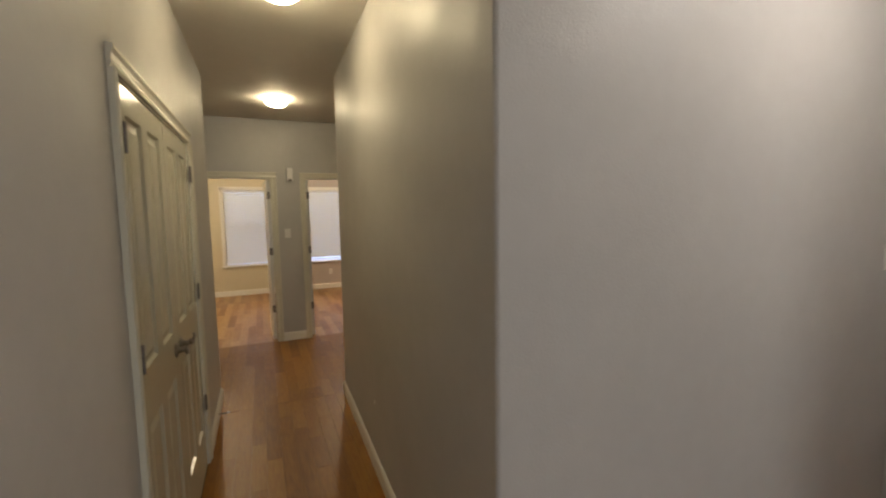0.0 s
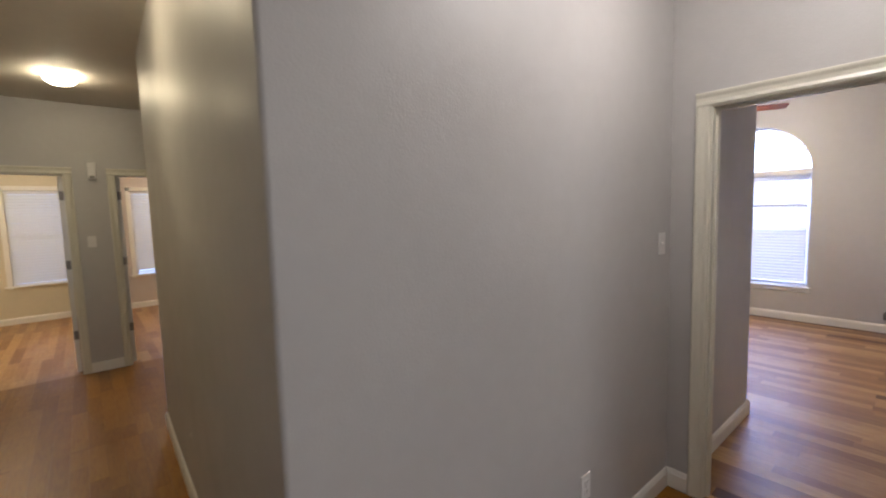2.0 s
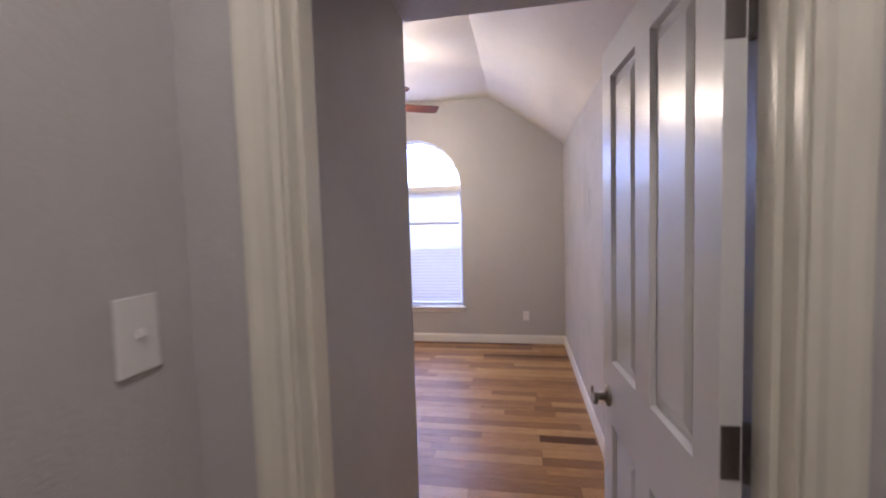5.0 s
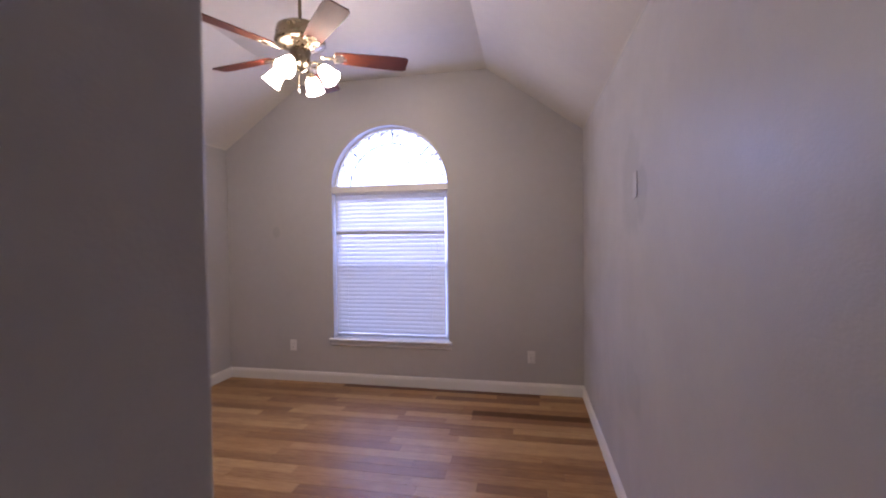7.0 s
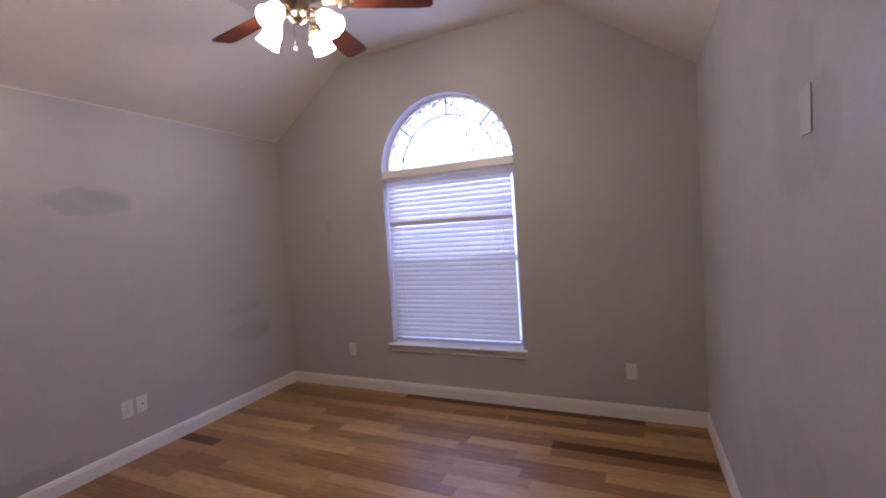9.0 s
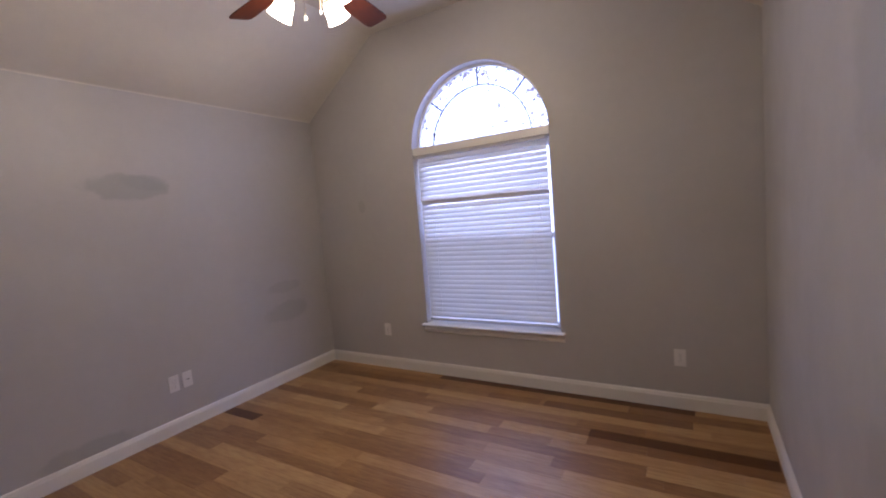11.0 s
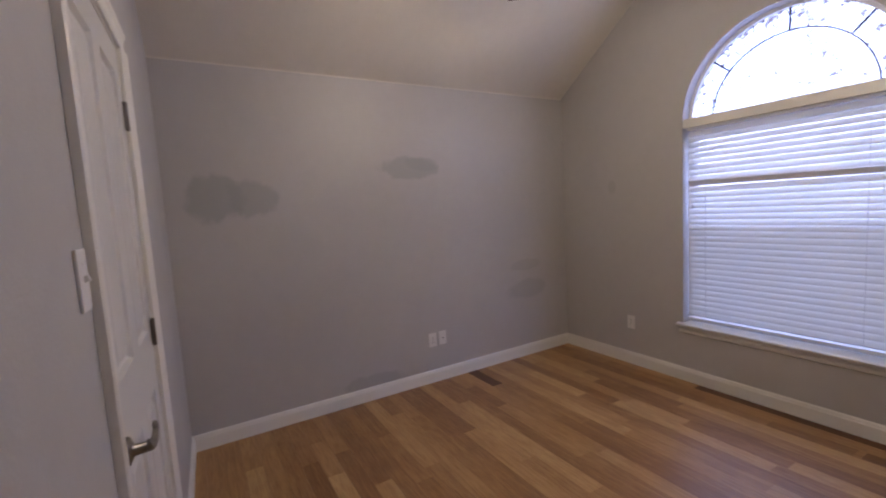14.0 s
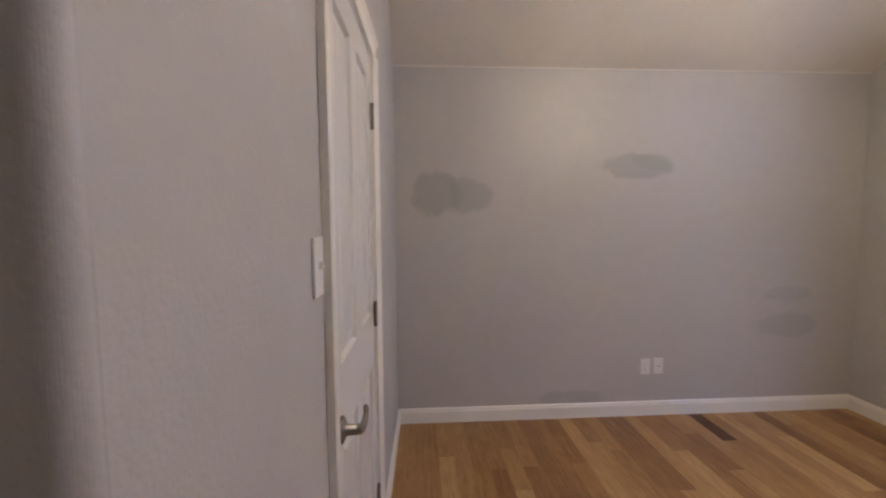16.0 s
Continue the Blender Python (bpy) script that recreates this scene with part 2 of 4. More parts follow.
# reflections and foliage behind the glass, painted in as dark specks, denser at the rim
speck_noise = mathn(M_OBSCURE, "ADD", noise_of(M_OBSCURE, position(M_OBSCURE), 30, 4, 0.6), ramp(M_OBSCURE, rim_d.outputs["Value"], 0.40, 0.58, 0, 0.07))
spots = ramp(M_OBSCURE, speck_noise, 0.52, 0.70)
link(M_OBSCURE, mix(M_OBSCURE, spots, (0.97, 0.97, 1.0), (0.15, 0.115, 0.115)), bsdf(M_OBSCURE).inputs["Base Color"])
bump(M_OBSCURE, vor.outputs["Distance"], 0.9, 0.02)
M_LEAD = mat("lead_came", (0.11, 0.105, 0.12), 0.5, 0.6)
M_VINYL = trim_paint("white_vinyl", (0.76, 0.76, 0.77), 0.35)
M_SCREEN = mat("grey_insect_screen", (0.10, 0.10, 0.11), 0.8)
sc = node(M_SCREEN, "ShaderNodeBsdfTransparent")
sm = node(M_SCREEN, "ShaderNodeMixShader", Fac=0.32)
link(M_SCREEN, sc.outputs[0], sm.inputs[1])
link(M_SCREEN, bsdf(M_SCREEN).outputs[0], sm.inputs[2])
link(M_SCREEN, sm.outputs[0], M_SCREEN.node_tree.nodes["Material Output"].inputs[0])

# ---- mesh helpers ----


def box_bm(a, b, bevel=0.0, bm=None):
    own = bm is None
    bm = bm or bmesh.new()
    r = bmesh.ops.create_cube(bm, size=1)
    for v in r["verts"]:
        v.co = Vector([a[i] if v.co[i] < 0 else b[i] for i in range(3)])
    if bevel and own:
        bmesh.ops.bevel(bm, geom=list(bm.edges), offset=bevel, segments=2, affect="EDGES", profile=0.6)
    return bm


def boxes_bm(pairs, bevel=0.0):
    bm = bmesh.new()
    for a, b in pairs:
        one = box_bm(a, b, bevel)
        me = bpy.data.meshes.new("tmp")
        one.to_mesh(me)
        one.free()
        bm.from_mesh(me)
        bpy.data.meshes.remove(me)
    return bm


def prism_bm(outline, place, length):
    """Extrudes a closed 2D outline; place(u, v, w) gives the point, w runs from 0 to length."""
    bm = bmesh.new()
    lo = [bm.verts.new(place(u, v, 0)) for u, v in outline]
    hi = [bm.verts.new(place(u, v, length)) for u, v in outline]
    bm.faces.new(lo)
    bm.faces.new(hi[::-1])
    n = len(outline)
    for i in range(n):
        bm.faces.new((lo[i], hi[i], hi[(i + 1) % n], lo[(i + 1) % n]))
    bmesh.ops.recalc_face_normals(bm, faces=bm.faces)
    return bm


def lathe_bm(profile, steps=32):
    """Turns (radius, z) pairs about the z axis."""
    bm = bmesh.new()
    rings = []
    for r, z in profile:
        if r < 1e-5:
            rings.append([bm.verts.new((0, 0, z))])
        else:
            rings.append([bm.verts.new((r * math.cos(2 * math.pi * i / steps), r * math.sin(2 * math.pi * i / steps), z)) for i in range(steps)])
    for a, b in zip(rings, rings[1:]):
        for i in range(steps):
            j = (i + 1) % steps
            if len(a) == 1 and len(b) > 1:
                bm.faces.new((a[0], b[i], b[j]))
            elif len(b) == 1 and len(a) > 1:
                bm.faces.new((a[i], a[j], b[0]))
            elif len(a) > 1:
                bm.faces.new((a[i], a[j], b[j], b[i]))
    bmesh.ops.recalc_face_normals(bm, faces=bm.faces)
    return bm


def tube_bm(points, radii, steps=10):
    """A round bar through the points."""
    bm = bmesh.new()
    pts = [Vector(p) for p in points]
    if isinstance(radii, (int, float)):
        radii = [radii] * len(pts)
    rings = []
    for i, p in enumerate(pts):
        d = (pts[min(i + 1, len(pts) - 1)] - pts[max(i - 1, 0)]).normalized()
        s = d.orthogonal().normalized() if abs(d.z) > 0.95 else d.cross(Vector((0, 0, 1))).normalized()
        u = s.cross(d)
        rings.append([bm.verts.new(p + radii[i] * (s * math.cos(2 * math.pi * k / steps) + u * math.sin(2 * math.pi * k / steps))) for k in range(steps)])
    for a, b in zip(rings, rings[1:]):
        for k in range(steps):
            bm.faces.new((a[k], a[(k + 1) % steps], b[(k + 1) % steps], b[k]))
    bm.faces.new(rings[0][::-1])
    bm.faces.new(rings[-1])
    bmesh.ops.recalc_face_normals(bm, faces=bm.faces)
    return bm


def mesh_of(name, bm, material, smooth=False):
    me = bpy.data.meshes.new(name)
    bm.to_mesh(me)
    bm.free()
    me.materials.append(material)
    if smooth:
        for f in me.polygons:
            f.use_smooth = True
    return me


def part(name, bm, material, parent, label="", smooth=False, at=None):
    ob = new(name, mesh_of(name, bm, material, smooth))
    ob.parent = parent
    if at is not None:
        ob.matrix_basis = at
    if label:
        tagged(ob, label)
    return ob


def thing(name, label, category, at, group="", kind=""):
    ob = new(name)
    ob.empty_display_size = 0.05
    ob.matrix_basis = at
    return tagged(ob, label, category, group, kind)


def structure(name, bm, material, label, smooth=False):
    return tagged(new(name, mesh_of(name, bm, material, smooth)), label, name.split("_")[0], kind="structure")


def slab(name, a, b, material, label):
    return structure(name, box_bm(a, b), material, label)


# ---- plan ----
DZ = -0.035                      # bedroom heights are given above its own datum
EAVE, RIDGE = 2.44 + DZ, 3.05 + DZ
WX, XP, XA = -3.607, -1.005, -1.063
YD, YR = -4.655, -4.545          # bedroom door wall, hall face and room face
YN, YS, YW = -6.757, -7.705, -6.685   # hallway walls; the one side runs out of square to YW at its far end
NX, SX = -3.88, -4.20            # where the hallway walls end at the cross hall
HALL_H = 2.75
END_X = -5.786


def south_y(x):
    """Face of the bedroom's closet wall, which runs a little out of square."""
    return -3.378 - 0.0255 * (x - XP)


# ---- bedroom walls ----
CX, CR, CZ, ZS = -1.828, 0.593, 1.998, 0.485


def window_wall():
    bm = bmesh.new()
    n, top = 36, 3.25
    zs, cz = ZS + DZ, CZ + DZ
    arch = [(CX - CR * math.cos(math.pi * i / n), cz + CR * math.sin(math.pi * i / n)) for i in range(n + 1)]

    def quad(*pts):
        bm.faces.new([bm.verts.new((x, 0, z)) for x, z in pts])

    for x0, x1 in ((WX - 0.12, CX - CR), (CX + CR, 0.12)):
        for z0, z1 in ((-0.02, zs), (zs, cz), (cz, top)):
            quad((x0, z0), (x1, z0), (x1, z1), (x0, z1))
    for (xa, za), (xb, zb) in zip(arch, arch[1:]):
        quad((xa, -0.02), (xb, -0.02), (xb, zs), (xa, zs))
        quad((xa, za), (xb, zb), (xb, top), (xa, top))
    bmesh.ops.remove_doubles(bm, verts=bm.verts, dist=1e-4)
    r = bmesh.ops.extrude_face_region(bm, geom=list(bm.faces))
    for v in r["geom"]:
        if isinstance(v, bmesh.types.BMVert):
            v.co.y += 0.15
    bmesh.ops.recalc_face_normals(bm, faces=bm.faces)
    return structure("wall_north", bm, M_WALL, "grey painted bedroom wall with an arched window opening")


window_wall()
slab("wall_east", (0, YR, -0.02), (0.12, 0, 3.25), M_WALL_E, "grey painted bedroom wall with faint stains")
slab("wall_west", (WX - 0.12, -3.6, -0.02), (WX, 0, 3.25), M_WALL_W, "grey painted bedroom wall with darker touched-up patches")

# closet wall with its door opening, and the passage wall that meets it in a rounded corner
CLX0, CLX1, DOOR_H = -2.425, -1.685, 2.045


def along_south(x0, x1, z0, z1, name, label):
    foot = [(x0, south_y(x0)), (x1, south_y(x1)), (x1, south_y(x1) - 0.11), (x0, south_y(x0) - 0.11)]
    return structure(name, prism_bm(foot, lambda u, v, w: (u, v, z0 + w), z1 - z0), M_WALL, label)


along_south(WX, CLX0 - 0.02, -0.02, 3.25, "wall_south_1", "grey painted closet wall of the bedroom")
along_south(CLX0 - 0.02, CLX1 + 0.02, DOOR_H + 0.02, 3.25, "wall_south_2", "grey painted wall above the closet door")
RB = 0.022
yc = south_y(XP)
corner = [(CLX1 + 0.02, south_y(CLX1 + 0.02)), (XP - RB, south_y(XP - RB))]
corner += [(XP - RB + RB * math.sin(a), yc - RB + RB * math.cos(a)) for a in [math.pi / 2 * i / 14 for i in range(1, 15)]]
corner += [(XP, YR), (XP - 0.115, YR), (XP - 0.115, yc - 0.11), (CLX1 + 0.02, south_y(CLX1 + 0.02) - 0.11)]
structure("wall_south_3", prism_bm(corner, lambda u, v, w: (u, v, w - 0.02), 3.27), M_WALL, "grey painted passage wall with a rounded corner")
slab("wall_passage_header", (XP, YR, PASS_H), (0, yc - 0.005, 3.25), M_WALL, "grey painted header over the bedroom passage")
# closet box behind the closet door
slab("wall_closet_back", (WX, -4.5, -0.02), (XP - 0.12, -4.4, 2.5), M_WALL, "closet back wall")

# door wall between hall and bedroom
DX0, DX1 = -0.871, -0.145
slab("wall_door_1", (XA - 0.11, YD, -0.02), (DX0 - 0.02, YR, 3.25), M_WALL, "grey painted wall beside the bedroom door")
slab("wall_door_2", (DX1 + 0.02, YD, -0.02), (0.165, YR, 3.25), M_WALL, "grey painted wall beside the bedroom door")
slab("wall_door_3", (DX0 - 0.02, YD, DOOR_H + 0.02), (DX1 + 0.02, YR, 3.25), M_WALL, "grey painted wall above the bedroom door")

# vaulted ceiling with a flat middle
X1, X2 = -0.852, -2.748
vault = [(0.1, EAVE - 0.07), (X1, RIDGE), (X2, RIDGE), (WX - 0.1, EAVE - 0.07), (WX - 0.1, EAVE + 0.15), (X2, RIDGE + 0.2), (X1, RIDGE + 0.2), (0.1, EAVE + 0.15)]
structure("ceiling_bedroom", prism_bm(vault, lambda u, v, w: (u, YR + w, v), -YR), M_CEIL, "white vaulted bedroom ceiling with a flat middle")

for x, d in ((WX, 1), (0.0, -1)):
    y1 = south_y(WX) if d == 1 else yc
    slab("trim_eave", (min(x, x + d * 0.004), y1, EAVE - 0.004), (max(x, x + d * 0.004), -0.001, EAVE + 0.004), M_CEIL, "thin line of ceiling paint along the eave")

# ---- hall, foyer and far rooms ----
slab("wall_hall_east", (0.055, -5.6, -0.02), (0.165, YD, HALL_H), M_WALL, "grey painted foyer wall")
RH = 0.014
bull = [(XA, YD), (XA, YN + RH)] + [(XA - RH + RH * math.cos(a), YN + RH - RH * math.sin(a)) for a in [math.pi / 2 * i / 14 for i in range(1, 15)]]
bull += [(NX + RH, YW)] + [(NX + RH - RH * math.sin(a), YW + RH - RH * math.cos(a)) for a in [math.pi / 2 * i / 14 for i in range(1, 15)]]
bull += [(NX, YW + 0.11), (XA - 0.11, YN + 0.13), (XA - 0.11, YD)]
structure("wall_hall_north", prism_bm(bull, lambda u, v, w: (u, v, w - 0.02), HALL_H + 0.02), M_WALL, "grey satin painted hallway wall with rounded corners")
HX0, HX1 = -3.140, -1.745
slab("wall_hall_south_1", (SX, YS - 0.11, -0.02), (HX0 - 0.02, YS, HALL_H), M_WALL, "grey satin painted hallway wall")
slab("wall_hall_south_2", (HX1 + 0.02, YS - 0.11, -0.02), (4.0, YS, HALL_H), M_WALL, "grey satin painted hallway wall")
slab("wall_hall_south_3", (HX0 - 0.02, YS - 0.11, DOOR_H + 0.02), (HX1 + 0.02, YS, HALL_H), M_WALL, "grey painted wall above the double closet door")
slab("wall_linen_back", (SX + 0.11, -8.4, -0.02), (-1.0, -8.3, HALL_H), M_WALL, "closet back wall")
slab("wall_cross_north", (END_X, -5.55, -0.02), (NX + 0.11, -5.45, HALL_H), M_WALL, "grey painted cross hall wall")
slab("wall_cross_northeast", (NX, YW + 0.11, -0.02), (NX + 0.11, -5.55, HALL_H), M_WALL, "grey painted cross hall wall")
slab("wall_cross_south", (END_X, -8.8, -0.02), (SX + 0.11, -8.7, HALL_H), M_WALL, "grey painted cross hall wall")
slab("wall_cross_southeast", (SX, -8.7, -0.02), (SX + 0.11, YS - 0.11, HALL_H), M_WALL, "grey painted cross hall wall")
AY0, AY1, BY0, BY1, END_H = -7.945, -7.185, -6.765, -6.005, 2.041
ends = [(-8.8, AY0 - 0.02, -0.02, HALL_H), (AY0 - 0.02, AY1 + 0.02, END_H + 0.02, HALL_H), (AY1 + 0.02, BY0 - 0.02, -0.02, HALL_H),
        (BY0 - 0.02, BY1 + 0.02, END_H + 0.02, HALL_H), (BY1 + 0.02, -5.45, -0.02, HALL_H)]
for i, (y0, y1, z0, z1) in enumerate(ends):
    slab("wall_end_%d" % (i + 1), (END_X - 0.11, y0, z0), (END_X, y1, z1), M_WALL, "grey painted end wall of the hallway")
slab("ceiling_hall", (END_X - 0.006, -8.8, HALL_H), (4.1, YD, HALL_H + 0.1), M_CEIL, "white hallway ceiling")
# unseen living area at the east, closed by plain walls
slab("wall_living_north", (0.165, -5.6, -0.02), (4.0, -5.5, HALL_H), M_WALL, "plain grey wall")
# the opening is added to let the hall light in
for a, b in (((4.0, YS - 0.11, -0.02), (4.1, -7.4, HALL_H)), ((4.0, -5.8, -0.02), (4.1, -5.5, HALL_H)), ((4.0, -7.4, -0.02), (4.1, -5.8, 0.65)), ((4.0, -7.4, 2.35), (4.1, -5.8, HALL_H))):
    slab("wall_living_east", a, b, M_WALL, "plain grey unseen wall round an added light opening")
# far rooms
FX = -9.43
for tag, y0, y1, m, wy0, wy1, lab in (("a", -9.6, -6.975, M_CREAM, -7.965, -7.095, "cream"), ("b", -6.865, -4.3, M_PINK, -6.395, -5.525, "pale rose")):
    w0, w1 = wy0, wy1
    slab("wall_room_%s_1" % tag, (FX - 0.12, y0, -0.02), (FX, w0, HALL_H), m, lab + " painted bedroom wall")
    slab("wall_room_%s_2" % tag, (FX - 0.12, w1, -0.02), (FX, y1, HALL_H), m, lab + " painted bedroom wall")
    slab("wall_room_%s_3" % tag, (FX - 0.12, w0, -0.02), (FX, w1, 0.60), m, lab + " painted wall below the window")
    slab("wall_room_%s_4" % tag, (FX - 0.12, w0, 2.08), (FX, w1, HALL_H), m, lab + " painted wall above the window")
    slab("wall_room_%s_5" % tag, (FX - 0.12, y0 - 0.1 if tag == "a" else y1, -0.02), (END_X - 0.11, y0 if tag == "a" else y1 + 0.1, HALL_H), m, lab + " painted side wall")
    slab("ceiling_room_%s" % tag, (FX - 0.12, y0, HALL_H), (END_X - 0.005, y1, HALL_H + 0.1), M_CEIL, "white bedroom ceiling")
slab("wall_room_partition", (FX - 0.12, -6.975, -0.02), (END_X - 0.11, -6.865, HALL_H), M_CREAM, "cream painted wall between two rooms")
for y0, y1 in ((-9.7, -8.8), (-5.45, -4.2)):
    slab("wall_room_closing", (END_X - 0.11, y0, -0.02), (END_X, y1, HALL_H), M_CREAM, "plain wall closing the far room")

# ---- baseboards ----
BASE = [(0, 0), (0.014, 0), (0.014, 0.078), (0.010, 0.087), (0.010, 0.093), (0.004, 0.103), (0, 0.104)]


def baseboard(x0, y0, x1, y1, material=None):
    """A moulded board against the wall on its right, from one end to the other."""
    a, b = Vector((x0, y0, 0)), Vector((x1, y1, 0))
    d = (b - a).normalized()
    n = Vector((-d.y, d.x, 0))
    return structure("baseboard", prism_bm(BASE, lambda u, v, w: a + d * w + n * u + Vector((0, 0, v)), (b - a).length), material or M_TRIM, "white moulded wooden baseboard")


CW = 0.068
E = 0.0015
baseboard(0 - E, -E - 0.014, WX + 0.014, -E - 0.0)
baseboard(WX, -0.001, WX, south_y(WX) + 0.0)
baseboard(WX + 0.014, south_y(WX) + 0.001, CLX0 - CW, south_y(CLX0 - CW) + 0.001)
baseboard(CLX1 + CW, south_y(CLX1 + CW) + 0.001, XP + 0.006, yc + 0.001)
baseboard(XP + 0.001, yc + 0.012, XP + 0.001, YR)
baseboard(-0.001, YR, -0.001, -0.016)
baseboard(XA + 0.001, YD - 0.015, XA + 0.001, YN - 0.010)
baseboard(XA + 0.012, YN - 0.001, NX - 0.012, YW - 0.001)
baseboard(DX0 - CW - 0.01, YD - 0.001, XA + 0.001, YD - 0.001)
baseboard(0.054, YD - 0.001, DX1 + CW + 0.01, YD - 0.001)
baseboard(0.054, -5.6, 0.054, YD - 0.015)
baseboard(SX, YS + 0.001, HX0 - CW - 0.005, YS + 0.001)
baseboard(HX1 + CW + 0.005, YS + 0.001, 3.99, YS + 0.001)
baseboard(END_X + 0.001, BY0 - CW - 0.005, END_X + 0.001, AY1 + CW + 0.005)
baseboard(END_X + 0.001, AY0 - CW, END_X + 0.001, -8.7)
baseboard(FX + 0.001, -6.98, FX + 0.001, -9.6)
baseboard(FX + 0.001, -4.3, FX + 0.001, -6.86)
baseboard(NX, -5.551, END_X, -5.551)

# ---- door casings and jambs ----
CASE = [(0, 0), (0, 0.009), (0.010, 0.014), (0.024, 0.011), (0.042, 0.014), (0.054, 0.020), (0.063, 0.021), (CW, 0.017), (CW, 0)]


def casing(name, width, height, at, material, jamb=0.11, both=True, label="ivory painted moulded door casing"):
    """Casing and jamb round an opening: local x across it, y out of the wall towards the viewer, z up; the wall's face is y = 0."""
    ob = thing(name, label, "door casing", at, kind="structure")
    for side in ((1, -jamb) if both else (1,)):
        s, y0 = (1, 0.001) if side == 1 else (-1, -jamb - 0.001)
        part("casing_leg", prism_bm(CASE, lambda u, v, w: (-0.006 - u, y0 + s * v, w), height + 0.006), material, ob)
        part("casing_leg", prism_bm(CASE, lambda u, v, w: (width + 0.006 + u, y0 + s * v, w), height + 0.006), material, ob)
        part("casing_head", prism_bm(CASE, lambda u, v, w: (-0.006 - CW + w, y0 + s * v, height + 0.007 + u), width + 0.012 + 2 * CW), material, ob)
    j = [((-0.0195, -jamb, 0.001), (0, 0, height)), ((width, -jamb, 0.001), (width + 0.0195, 0, height)), ((-0.0195, -jamb, height), (width + 0.0195, 0, height + 0.0195))]
    for a, b in j:
        part("jamb", box_bm(a, b), material, ob)
    return ob


def stops(ob, width, height, y, material):
    for a, b in (((0, y, 0.001), (0.011, y + 0.032, height)), ((width - 0.011, y, 0.001), (width, y + 0.032, height)), ((0.011, y, height - 0.011), (width - 0.011, y + 0.032, height))):
        part("door_stop_strip", box_bm(a, b, 0.002), material, ob)


# ---- doors ----


def lever(parent, at, side):
    """A lever set: rose, neck and a curling lever; local x is the lever's way, y comes out of the door."""
    h = part("door_handle", lathe_bm([(0, 0), (0.031, 0), (0.033, 0.003), (0.031, 0.008), (0.022, 0.012), (0.014, 0.016), (0.012, 0.045), (0, 0.047)], 20), M_NICKEL, parent, "brushed nickel lever handle", True, at @ pose(0, 0, 0, -90))
    curl = [(-0.020, -0.024), (-0.025, -0.016), (-0.019, -0.005), (-0.006, 0.002), (0.012, 0.005), (0.036, 0.006), (0.058, 0.001), (0.074, -0.011), (0.079, -0.021), (0.073, -0.029), (0.064, -0.026), (0.065, -0.019)]
    pts = [(side * 0.82 * x, y, 0.047 + 0.08 * max(0.0, x)) for x, y in curl]
    part("lever", tube_bm(pts, [0.004, 0.005, 0.0065, 0.0085, 0.010, 0.009, 0.008, 0.007, 0.0065, 0.006, 0.005, 0.004]), M_NICKEL, h, smooth=True)
    return h


def panel_door(ob, w, h, material, t=0.035):
    """Slab of a four panel door as parts of ob: local x from 0 to w, y from 0 to t, z up."""
    st, mid = 0.092 * min(1, w / 0.7), 0.098 * min(1, w / 0.7)
    z0 = 0.008
    rails = [(z0, 0.27), (0.875, 1.075), (h - 0.095, h)]
    xs = [0, st, w / 2 - mid / 2, w / 2 + mid / 2, w - st, w]
    zs = [v for r in rails for v in r]
    bm = bmesh.new()

    def quad(*pts):
        bm.faces.new([bm.verts.new(q) for q in pts])

    for i in range(5):
        for k in range(5):
            if i in (1, 3) and k % 2:
                continue
            for y in (0, t):
                quad((xs[i], y, zs[k]), (xs[i + 1], y, zs[k]), (xs[i + 1], y, zs[k + 1]), (xs[i], y, zs[k + 1]))
    for x in (0, w):
        for k in range(5):
            quad((x, 0, zs[k]), (x, t, zs[k]), (x, t, zs[k + 1]), (x, 0, zs[k + 1]))
    for z in (z0, h):
        for i in range(5):
            quad((xs[i], 0, z), (xs[i + 1], 0, z), (xs[i + 1], t, z), (xs[i], t, z))
    bmesh.ops.remove_doubles(bm, verts=bm.verts, dist=1e-5)
    bmesh.ops.recalc_face_normals(bm, faces=bm.faces)
    part("door_slab", bm, material, ob)
    for c0, c1 in ((st, w / 2 - mid / 2), (w / 2 + mid / 2, w - st)):
        for (_, a), (b, _) in zip(rails, rails[1:]):
            bm = bmesh.new()
            for y, s in ((t, -1 if t > 0 else 1), (0, 1 if t > 0 else -1)):
                rings = []
                for inset, depth in ((0.0, 0.0), (0.007, 0.013), (0.018, 0.013), (0.045, 0.003)):
                    rings.append([bm.verts.new((x, y + s * depth, z)) for x, z in ((c0 + inset, a + inset), (c1 - inset, a + inset), (c1 - inset, b - inset), (c0 + inset, b - inset))])
                for r0, r1 in zip(rings, rings[1:]):
                    for i in range(4):
                        bm.faces.new((r0[i], r0[(i + 1) % 4], r1[(i + 1) % 4], r1[i]))
                bm.faces.new(rings[-1])
            bmesh.ops.recalc_face_normals(bm, faces=bm.faces)
            part("panel", bm, material, ob)


def hinge_bm(w=0.03):
    bm = boxes_bm([((-w, -0.0015, -0.046), (w, 0.0015, 0.046))], 0.001)
    k = tube_bm([(0, 0.004, -0.049), (0, 0.004, 0.049)], 0.0065, 8)
    me = bpy.data.meshes.new("tmp")
    k.to_mesh(me)
    k.free()
    bm.from_mesh(me)
    bpy.data.meshes.remove(me)
    return bm


HINGE_Z = (1.84, 1.135, 0.40)

